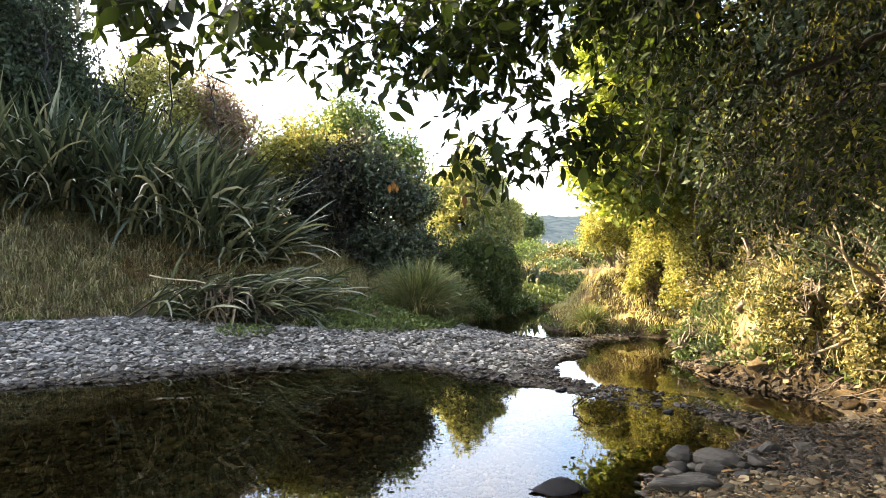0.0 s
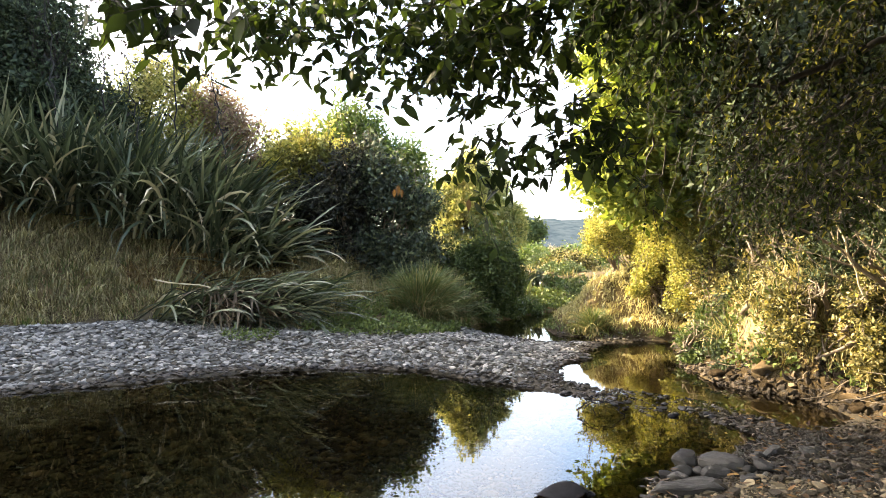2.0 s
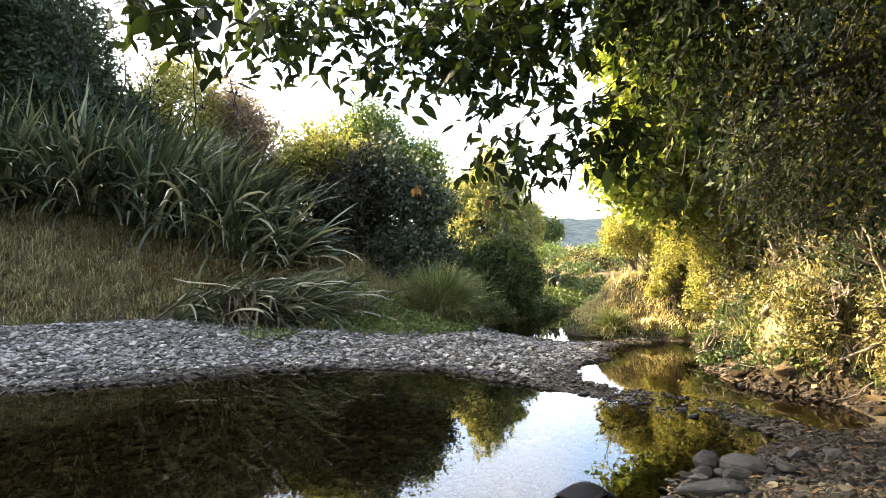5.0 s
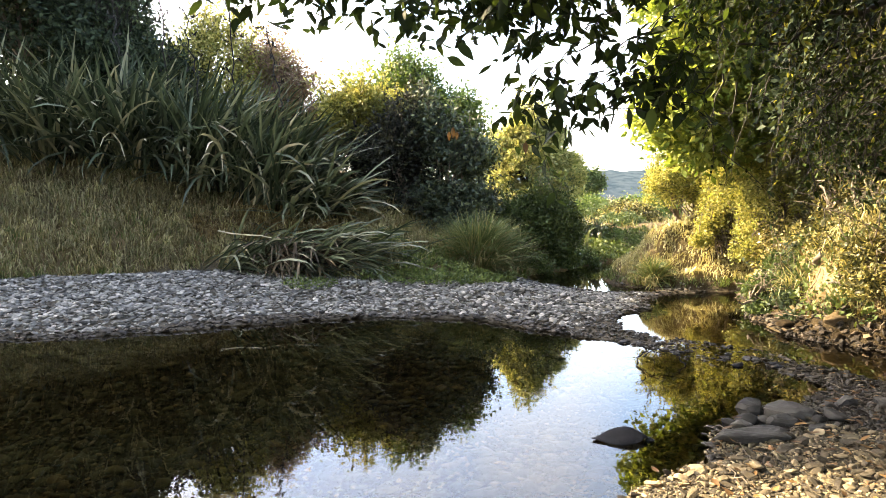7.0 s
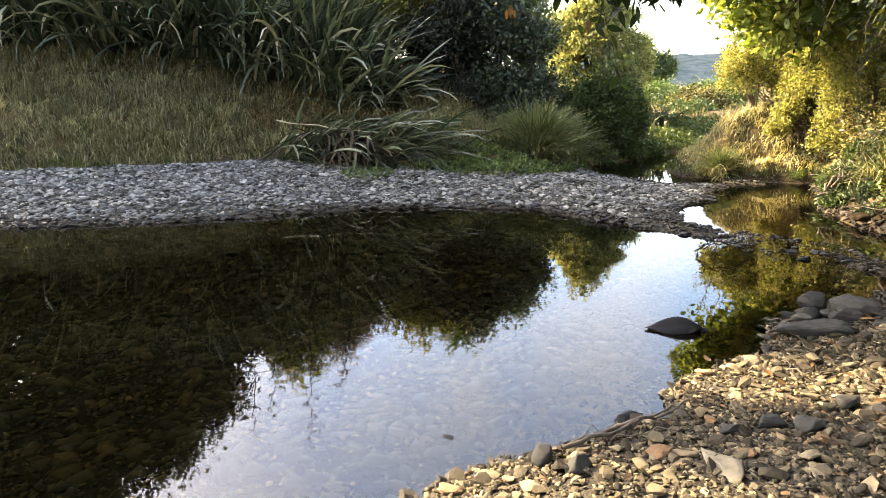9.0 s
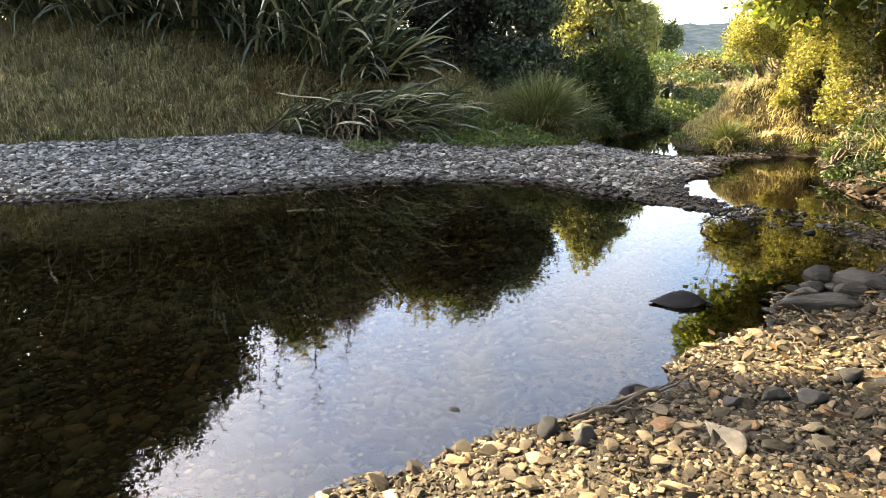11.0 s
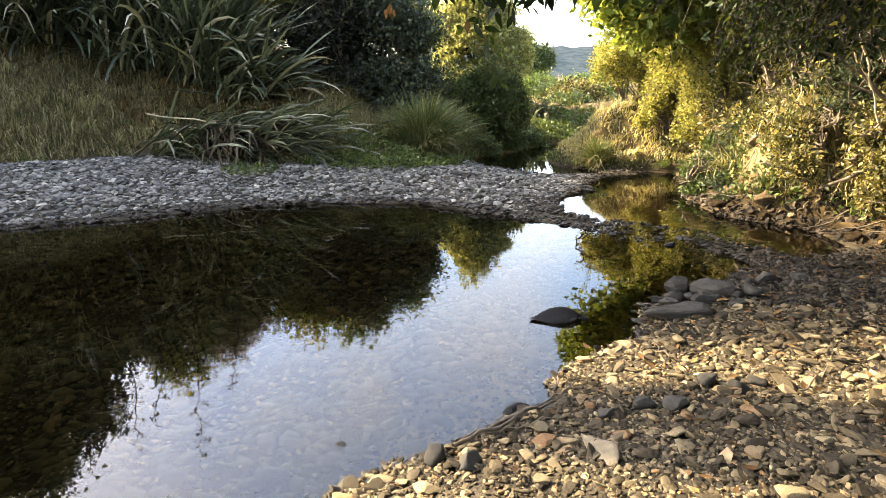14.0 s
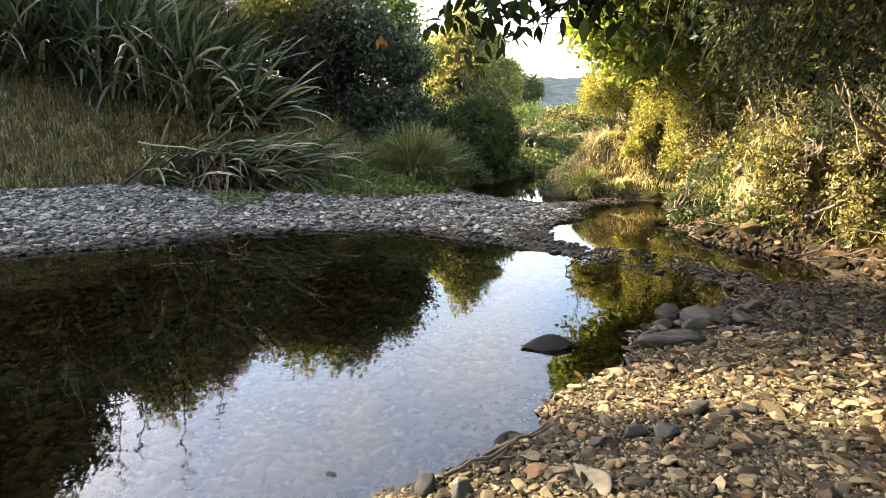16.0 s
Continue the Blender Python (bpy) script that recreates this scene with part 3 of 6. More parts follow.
# ---- flax ----
def strap_leaves(base, heading, rise, length, width, droop, twist, n=8):
    """Long folded strap leaves: arrays over leaves. rise: start angle in radians; droop: total bending."""
    k = len(length)
    s = np.linspace(0, 1, n)
    ang = rise[:, None] - droop[:, None] * s[None] ** 1.6
    stepl = length[:, None] / (n - 1)
    hx = np.concatenate([np.zeros((k, 1)), np.cumsum(np.cos(ang[:, :-1]) * stepl, 1)], 1)
    hz = np.concatenate([np.zeros((k, 1)), np.cumsum(np.sin(ang[:, :-1]) * stepl, 1)], 1)
    ch, sh = np.cos(heading)[:, None], np.sin(heading)[:, None]
    c = np.stack([base[:, 0:1] + hx * ch, base[:, 1:2] + hx * sh, base[:, 2:3] + hz], -1)
    side = np.stack([-sh * np.ones_like(hx), ch * np.ones_like(hx), np.zeros_like(hx)], -1)
    nrm = np.stack([-np.sin(ang) * ch, -np.sin(ang) * sh, np.cos(ang)], -1)
    tw = twist[:, None, None] * s[None, :, None]
    side2 = side * np.cos(tw) + nrm * np.sin(tw)
    nrm2 = nrm * np.cos(tw) - side * np.sin(tw)
    prof = np.interp(s, (0, 0.12, 0.5, 0.85, 1), (0.55, 0.8, 1.0, 0.62, 0.03))[None, :, None] * width[:, None, None] * 0.5
    v = np.stack([c - side2 * prof + nrm2 * prof * 0.55, c, c + side2 * prof + nrm2 * prof * 0.55], 2).reshape(-1, 3)
    q = []
    for a in range(n - 1):
        for b in range(2):
            i = a * 3 + b
            q.append((i, i + 1, i + 4, i + 3))
    q = (np.arange(k)[:, None, None] * (n * 3) + np.array(q)[None]).reshape(-1, 4)
    return v, q


def flax_leafset(g, count, tall, spread, lean=None, dead=False, flop=1.0, low=False, rising=57):
    base = np.stack([g.normal(0, spread, count), g.normal(0, spread, count), np.full(count, -0.05)], 1)
    head = g.uniform(0, 2 * np.pi, count)
    if lean is not None:
        over_to = g.uniform(size=count) < 0.78
        head = np.where(over_to, lean + g.normal(0, 0.65, count), head)
    rise = radians(90) - np.minimum(np.abs(g.normal(0, 0.42, count)) * flop, 1.25)
    droop = g.uniform(0.35, 2.1, count) * flop * np.clip((radians(96) - rise) * 1.7, 0.35, 1.3)
    if lean is not None:
        rise = np.where(over_to, np.radians(g.normal(rising, 14, count)), rise)
        droop = np.where(over_to, g.uniform(0.15, 0.95, count) + 0.9 * (g.uniform(size=count) < 0.22), droop)
    if low:
        base[:, 0] *= 2.4
        rise = np.radians(g.uniform(8, 50, count))
        droop = g.uniform(0.5, 1.35, count)
        head = lean + g.normal(0, 0.34, count) + 2.4 * (g.uniform(size=count) < 0.08)
    length = tall * g.uniform(0.6, 1.2, count)
    if dead:
        droop += 0.8
    return strap_leaves(base, head, rise, length, g.uniform(0.03, 0.06, count) if low else g.uniform(0.04, 0.085, count), droop, g.normal(0, 0.7, count))


def flax(at, tall, leaves, spread, seed, lean=None, flop=1.0, label="big grey-green flax clump with long arching blades", single=False, low=False, rising=57):
    g = np.random.default_rng(seed)
    at = (at[0], at[1], float(height(at[0], at[1])[0]))
    top = thing("flax_bush", at, label, "flax bush", "flax on the bank")
    if single:
        if leaves > 300:
            v, q = flax_leafset(g, leaves - 300, tall, spread, lean, False, flop, low, rising)
            part("foliage", mesh_of("foliage", v, [q], mat_flax), top)["kind"] = "stuff"
        if low:
            n = 260
            base = np.stack([g.uniform(-0.5, 0.75, n), g.uniform(-0.45, 0.1, n), g.uniform(0.1, 0.5, n)], 1)
            v, q = strap_leaves(base, g.normal(-0.75, 0.5, n), np.radians(g.uniform(-25, 22, n)), g.uniform(0.45, 0.95, n), g.uniform(0.02, 0.05, n), g.uniform(0.5, 1.4, n), g.normal(0, 0.9, n))
            part("dead_skirt", mesh_of("dead_skirt", v, [q], mat_flax_brown), top, "brown dead blades hanging under the green ones")["kind"] = "stuff"
        for k in range(min(leaves, 300)):
            v, q = flax_leafset(g, 1, tall, spread, lean, k % 17 == 0, flop, low, rising)
            part("leaf", mesh_of("leaf", v, [q], mat_flax_dead if k % 17 == 0 else mat_flax_single), top)
        return top
    v, q = flax_leafset(g, leaves, tall, spread, lean, False, flop, False, rising)
    part("foliage", mesh_of("foliage", v, [q], mat_flax), top)
    v, q = flax_leafset(g, max(6, leaves // 10), tall * 0.9, spread, lean, True, flop, False, rising)
    part("dry_foliage", mesh_of("dry_foliage", v, [q], mat_flax_dead), top, "bleached dry flax blades")
    return top


for k, (x, y, tall, n) in enumerate([(-3.65, 11.6, 1.5, 250), (-4.35, 11.9, 1.85, 270), (-5.2, 12.1, 2.15, 280), (-6.2, 12.1, 2.3, 280), (-7.5, 12.1, 2.4, 280),
                                     (-8.9, 11.9, 2.4, 280), (-10.4, 11.7, 2.4, 270), (-12.1, 11.3, 2.4, 250),
                                     (-4.6, 13.2, 1.7, 230), (-5.9, 13.4, 2.1, 240), (-7.6, 13.4, 2.4, 240), (-9.4, 13.4, 2.6, 240), (-11.4, 13.2, 2.7, 230), (-13.4, 12.6, 2.6, 200)]):
    flax((x, y), tall, n, 0.3, 100 + k, lean=-0.3 if x > -7 else -0.8, flop=1.25, single=k < 8, rising=40 if x > -4.2 else 50)
flax((-3.5, 10.0), 1.5, 600, 0.24, 140, lean=-0.3, label="low flax clump with blades flopped onto the shingle", single=True, low=True)
flax((1.55, 14.9), 0.45, 60, 0.2, 141, label="small flax clump on the far bank")
flax((2.2, 16.6), 0.5, 60, 0.2, 142, label="small flax clump on the far bank")


def flower_stalk(foot, head, seed):
    """A tall thin flower stalk of the flax with short alternate side twigs and small pods."""
    g = np.random.default_rng(seed)
    z = float(height(foot[0], foot[1])[0])
    top = thing("flax_flower_stalk", (foot[0], foot[1], z), "tall thin dark flower stalk rising from the flax", "stalk", "flax flower stalks")
    line = bend((0, 0, -0.05), np.array(head, float) - np.array([foot[0], foot[1], z]), -0.15, 0.03, 22, g)
    v, q = tube(line, [0.02, 0.015, 0.007], 6)
    stem = part("stem", mesh_of("stem", v, [q], mat_twig), top)
    twigs, pods = Bag(), Bag()
    for k in range(9, 22):
        away = np.array([(0.16 if k % 2 else -0.16) * g.uniform(0.7, 1.4), g.normal(0, 0.06), g.uniform(0.06, 0.16)])
        tw = bend(line[k], line[k] + away * (1.15 - 0.03 * k), -0.02, 0.006, 5, g)
        twigs.add(*tube(tw, [0.005, 0.003], 4))
        at = np.repeat(tw[2:], 2, axis=0)
        pods.add(*small_leaves(at, g.normal(size=at.shape) + np.array([0, 0, 0.6]), 0.09, 0.36, g))
    part("side_twigs", twigs.mesh("side_twigs", mat_twig), stem)["kind"] = "stuff"
    part("pods", pods.mesh("pods", mat_twig), top)["kind"] = "stuff"


for k, (foot, head) in enumerate([((-4.9, 11.7), (-5.15, 11.5, 6.1)), ((-6.3, 11.8), (-6.45, 11.5, 6.0)), ((-3.9, 11.8), (-4.35, 11.5, 4.7)), ((-7.3, 11.9), (-7.5, 11.5, 6.6)), ((-5.6, 11.9), (-6.0, 11.5, 5.4))]):
    flower_stalk(foot, head, 720 + k)

# ---- trees and bushes of the far left bank ----
broadleaf("broadleaf_tree", (-11.6, 14.4, 2.1), 0.22, [(-10.8, 13.4, 6.3, 2.0, 1.8, 2.9), (-12.4, 14.2, 6.5, 2.2, 2.0, 2.8), (-10.2, 15.6, 5.0, 1.6, 1.6, 2.5), (-9.5, 14.7, 4.4, 1.4, 1.3, 2.2), (-11.6, 16.2, 5.2, 1.8, 1.6, 2.5)],
          3200, 22, 0.25, 0.155, mat_dark_leaf, "tall dark broadleaf tree behind the flax", seed=21, wisps=90)
# mostly unseen, added to shade bar, pool and gravel and fill the reflection
broadleaf("broadleaf_tree", (-12.8, 9.4, 2.1), 0.2, [(-12.6, 9.55, 8.6, 1.6, 1.05, 3.4), (-12.9, 8.1, 5.2, 1.3, 1.0, 2.0), (-12.7, 9.9, 4.4, 1.4, 1.5, 1.7), (-13.8, 9.9, 7.4, 1.8, 1.5, 3.2), (-12.4, 11.4, 8.0, 1.6, 1.7, 3.2), (-11.6, 11.9, 5.2, 1.5, 1.4, 2.2), (-13.0, 12.4, 4.8, 1.6, 1.2, 1.8), (-12.8, 10.4, 9.8, 1.4, 1.0, 2.4), (-10.9, 10.9, 7.2, 1.4, 1.2, 2.3), (-12.6, 9.5, 5.6, 1.5, 1.0, 1.6), (-13.4, 10.4, 4.8, 1.6, 1.4, 1.8), (-11.6, 10.8, 5.0, 1.3, 1.2, 1.5)],
          3500, 23, 0.25, 0.165, mat_dark_leaf, "tall dark broadleaf tree added mostly out of view beyond the flax for shade", seed=22, wisps=50)
# unseen, shaped to cast one narrow band of shade on the shore
broadleaf("broadleaf_tree", (-13.6, 7.5, 2.1), 0.12, [(-13.3, 7.5, 8.8, 0.8, 0.13, 3.0), (-13.3, 7.0, 11.2, 0.7, 0.4, 0.8)],
          520, 32, 0.10, 0.13, mat_dark_leaf, "slender dark broadleaf tree, unseen, added beyond the flax to shade the gravel", seed=19)
broadleaf("broadleaf_tree", (-12.6, 18, 2.1), 0.2, [(-12.6, 18, 5.4, 2.2, 2.0, 2.4), (-15.5, 18, 5.8, 3.0, 2.2, 2.8)],
          1200, 30, 0.28, 0.15, mat_dark_leaf, "tall dark broadleaf tree behind the flax", seed=20)
broadleaf("broadleaf_tree", (-8.6, 13.9, 2.1), 0.14, [(-8.2, 13.2, 4.3, 1.0, 0.8, 0.8), (-7.3, 13.3, 3.9, 0.7, 0.7, 0.6), (-9.1, 13.3, 4.9, 0.9, 0.8, 0.8)],
          700, 24, 0.2, 0.13, mat_dark_leaf, "grey-green broadleaf tree rising out of the flax", seed=17, wisps=40)
broadleaf("broadleaf_tree", (-9.0, 13.0, 2.1), 0.08, [(-8.3, 12.9, 5.5, 0.9, 0.7, 0.8), (-7.7, 12.9, 5.0, 0.6, 0.6, 0.6)],
          130, 13, 0.2, 0.11, mat_dark_leaf, "thin-crowned tree with sky between its leaves", seed=16, wisps=60, limbs=50, bark=mat_twig)
# sunlit top of the foliage, put in as a separate yellower bush
broadleaf("yellow_bush", (-2.9, 13.2, 1.4), 0.07, [(-3.4, 13.0, 3.15, 0.55, 0.5, 0.4), (-2.8, 12.9, 3.25, 0.55, 0.5, 0.34), (-2.3, 13.0, 3.05, 0.42, 0.4, 0.32), (-2.9, 13.0, 2.8, 0.9, 0.4, 0.35)],
          620, 30, 0.12, 0.085, mat_yellow_leaf, "yellow-green bush added as a sunlit tree top, sun in its colour", "bush", stems=3, seed=18, wisps=60)
broadleaf("yellow_bush", (-6.2, 13.9, 2.0), 0.09, nearer([(-7.3, 16.2, 4.9, 0.9, 0.9, 1.35), (-6.6, 16.4, 4.3, 0.8, 0.8, 1.1), (-8.0, 16.2, 4.6, 0.8, 0.8, 1.2), (-7.2, 16.2, 3.5, 1.3, 0.8, 0.9), (-8.6, 16.2, 3.8, 0.8, 0.8, 1.0)], 0.85),
          640, 30, 0.17, 0.09, mat_yellow_leaf, "yellow-green bush above the flax", "bush", seed=23, wisps=60)
broadleaf("russet_bush", (-4.8, 14.3, 2.0), 0.09, nearer([(-6.3, 16.8, 4.4, 0.9, 0.8, 1.2), (-5.5, 16.8, 4.0, 0.8, 0.8, 1.0), (-5.7, 16.7, 3.2, 1.0, 0.8, 0.8), (-4.7, 16.7, 3.2, 0.7, 0.8, 0.7)], 0.85),
          680, 30, 0.17, 0.09, mat_red_leaf, "russet-leaved bush above the flax", "bush", seed=24, wisps=46)
broadleaf("green_tree", (-2.6, 15.0, 1.1), 0.12, nearer([(-2.6, 15.4, 3.4, 1.5, 1.2, 1.25), (-3.7, 15.2, 3.0, 0.9, 0.8, 0.85), (-1.5, 15.4, 2.9, 0.9, 0.9, 1.0), (-0.95, 14.7, 3.0, 0.5, 0.6, 0.85), (-0.75, 14.6, 2.2, 0.45, 0.5, 0.8)], 0.97),
          1150, 32, 0.17, 0.10, mat_green_leaf, "rounded green tree with a sunlit yellowish top", seed=25, wisps=50)
broadleaf("dark_bush", (-1.8, 12.9, 0.9), 0.08, nearer([(-2.5, 14.0, 2.0, 0.9, 0.8, 1.2), (-2.0, 14.3, 2.0, 0.7, 0.6, 1.0), (-2.9, 14.3, 2.2, 0.7, 0.7, 0.9), (-2.2, 13.7, 1.0, 0.9, 0.6, 0.7), (-2.1, 14.2, 3.05, 0.45, 0.45, 0.4)], 0.9),
          800, 34, 0.16, 0.09, mat_dusk_leaf, "dense purplish-black bush over the creek edge", "bush", stems=4, seed=26, wisps=90)
broadleaf("green_bush", (-1.0, 12.8, 0.7), 0.07, nearer([(-1.3, 14.1, 2.35, 0.55, 0.5, 0.6), (-0.75, 14.3, 2.1, 0.5, 0.5, 0.75), (-1.45, 13.9, 1.4, 0.55, 0.5, 0.5), (-0.75, 13.9, 1.2, 0.6, 0.5, 0.6), (-1.6, 14.0, 2.95, 0.4, 0.4, 0.4), (-1.2, 13.7, 0.75, 0.7, 0.5, 0.4)], 0.9),
          560, 34, 0.14, 0.1, mat_teal_leaf, "grey-green clumped bush over the creek edge", "bush", stems=4, seed=126, wisps=70)
broadleaf("willow_tree", (0.6, 17.7, float(height(0.6, 17.7)[0])), 0.12, [(0.45, 17.6, 2.6, 0.75, 0.7, 1.05), (1.05, 17.5, 2.2, 0.8, 0.7, 1.15), (1.6, 17.6, 1.7, 0.5, 0.6, 0.9), (0.0, 17.6, 1.6, 0.45, 0.6, 1.0), (0.75, 17.2, 1.0, 1.2, 0.6, 0.8), (0.7, 17.5, 3.3, 0.5, 0.5, 0.5), (-0.25, 17.9, 2.5, 0.55, 0.5, 0.8), (1.75, 17.6, 1.9, 0.45, 0.5, 0.95), (1.4, 17.5, 2.75, 0.5, 0.5, 0.6)],
          3300, 34, 0.085, 0.11, mat_willow_leaf, "pale sunlit willow on the creek bend", droop=0.5, wide=0.36, bark=mat_twig, seed=27, wisps=80)
broadleaf("creek_bush", (0.6, 12.9, 0.1), 0.05, [(0.35, 12.8, 0.7, 0.42, 0.4, 0.55), (0.9, 12.9, 0.75, 0.45, 0.4, 0.65), (0.0, 12.7, 0.45, 0.4, 0.4, 0.4), (1.25, 13.3, 0.7, 0.32, 0.35, 0.6), (0.75, 13.1, 1.25, 0.5, 0.4, 0.4), (0.15, 13.0, 0.95, 0.45, 0.4, 0.4), (1.2, 13.4, 1.15, 0.3, 0.3, 0.35)],
          1300, 32, 0.085, 0.08, mat_mid_leaf, "dark green bush at the foot of the willow", "bush", stems=4, seed=28, wisps=30)
for k, (x, y, z, r) in enumerate([(1.15, 13.2, 0.28, 0.3), (1.7, 14.0, 0.14, 0.2), (2.5, 15.1, 0.16, 0.22), (0.55, 12.2, 0.25, 0.28)]):
    broadleaf("creek_bush", (x, y, float(height(x, y)[0])), 0.03, [(x, y, z - 0.1, r, r, 0.17), (x + 0.2, y - 0.1, z - 0.14, r * 0.7, r * 0.7, 0.15)],
              160, 26, 0.07, 0.07, mat_mid_leaf, "low dark bush trailing over the creek edge", "bush", stems=3, seed=740 + k, group="creek edge bushes", limbs=12)
broadleaf("far_tree", (5.2, 42.6, float(height(5.2, 42.6)[0])), 0.14, [(5.2, 42.3, 1.6, 1.1, 1.2, 1.25), (5.9, 42.6, 2.15, 0.75, 0.9, 0.9), (4.6, 42.3, 1.2, 1.05, 1.05, 1.3), (4.5, 42.3, 2.8, 0.9, 0.9, 1.05)],
          800, 30, 0.22, 0.22, mat_mid_leaf, "dark green tree far up the creek", "tree", stems=3, seed=29, wisps=30)
# darker leaves left, olive to the right: shade and sun put into colour
for k, (x, y, top, r) in enumerate([(2.8, 17.3, 0.6, 0.5), (3.2, 18.8, 0.8, 0.6), (3.7, 20.2, 1.0, 0.75), (3.6, 24.5, 1.2, 0.9), (4.3, 22, 1.35, 0.9), (5.4, 26, 1.5, 1.0), (4.0, 29, 1.6, 1.2), (7.0, 30, 1.7, 1.2), (9.0, 24, 1.6, 1.2)]):
    broadleaf("far_bush", (x, y, float(height(x, y)[0])), 0.025, [(x, y, top - r * 0.65, r, r, r * 0.55), (x + r * 0.6, y, top - r * 0.85, r * 0.7, r * 0.7, r * 0.45)],
              340 if k < 3 else 220, 28, 0.1 if k < 3 else 0.16, 0.09 if k < 3 else 0.12, (mat_mid_leaf, mat_mid_leaf, mat_mid_leaf, mat_mid_leaf, mat_olive_leaf)[k] if k < 5 else mat_green_leaf, "rounded bush along the upper creek", "bush", stems=3, seed=30 + k, group="upper creek bushes")

def bare_poplar(x, y, tall, seed):
    g = np.random.default_rng(seed)
    top = thing("bare_poplar", (x, y, float(height(x, y)[0])), "slender pale bare tree far beyond the creek", "tree", "far pale trees")
    v, q = tube(bend((0, 0, -0.1), (g.normal(0, 0.08), 0, tall), 0, 0.02, 6, g), [0.014, 0.006], 5)
    part("trunk", mesh_of("trunk", v, [q], mat_bark_pale), top)
    bag = Bag()
    for k in range(12):
        h = g.uniform(0.3, 0.9) * tall
        bag.add(*tube(bend((0, 0, h), (g.normal(0, 0.14), g.normal(0, 0.14), h + g.uniform(0.2, 0.5)), 0, 0.01, 4, g), [0.01, 0.004], 4))
    part("branchwork", bag.mesh("branchwork", mat_bark_pale), top)["kind"] = "stuff"


for k in range(14):
    bare_poplar(6.1 + 0.2 * k, 43.5 + 1.5 * (k % 3), 0.9 + 0.4 * ((k * 7) % 5) / 5, 700 + k)

# ---- unseen trees added to close the near side against open sky ----
for k, (x, y, z, r, rz) in enumerate([(-7.5, -5.0, 4.5, 3.2, 3.6), (-1.5, -6.0, 4.8, 3.4, 3.8), (4.0, -5.0, 4.8, 3.2, 3.8), (8.5, -1.0, 4.8, 2.6, 3.6), (-13.5, -1.5, 4.6, 3.2, 3.6), (8.8, 3.2, 5.0, 2.0, 3.2)]):
    broadleaf("unseen_near_tree", (x, y, float(height(x, y)[0])), 0.2, [(x, y, z, r, r * 0.8, rz), (x + 0.5 * r, y + 0.3, z - 1.2, r * 0.8, r * 0.6, rz * 0.6)],
              900, 13, 0.35, 0.35, mat_dark_leaf, "tall dark unseen tree added to close the near side of the clearing", "tree", seed=600 + k, group="near bank trees", limbs=14)

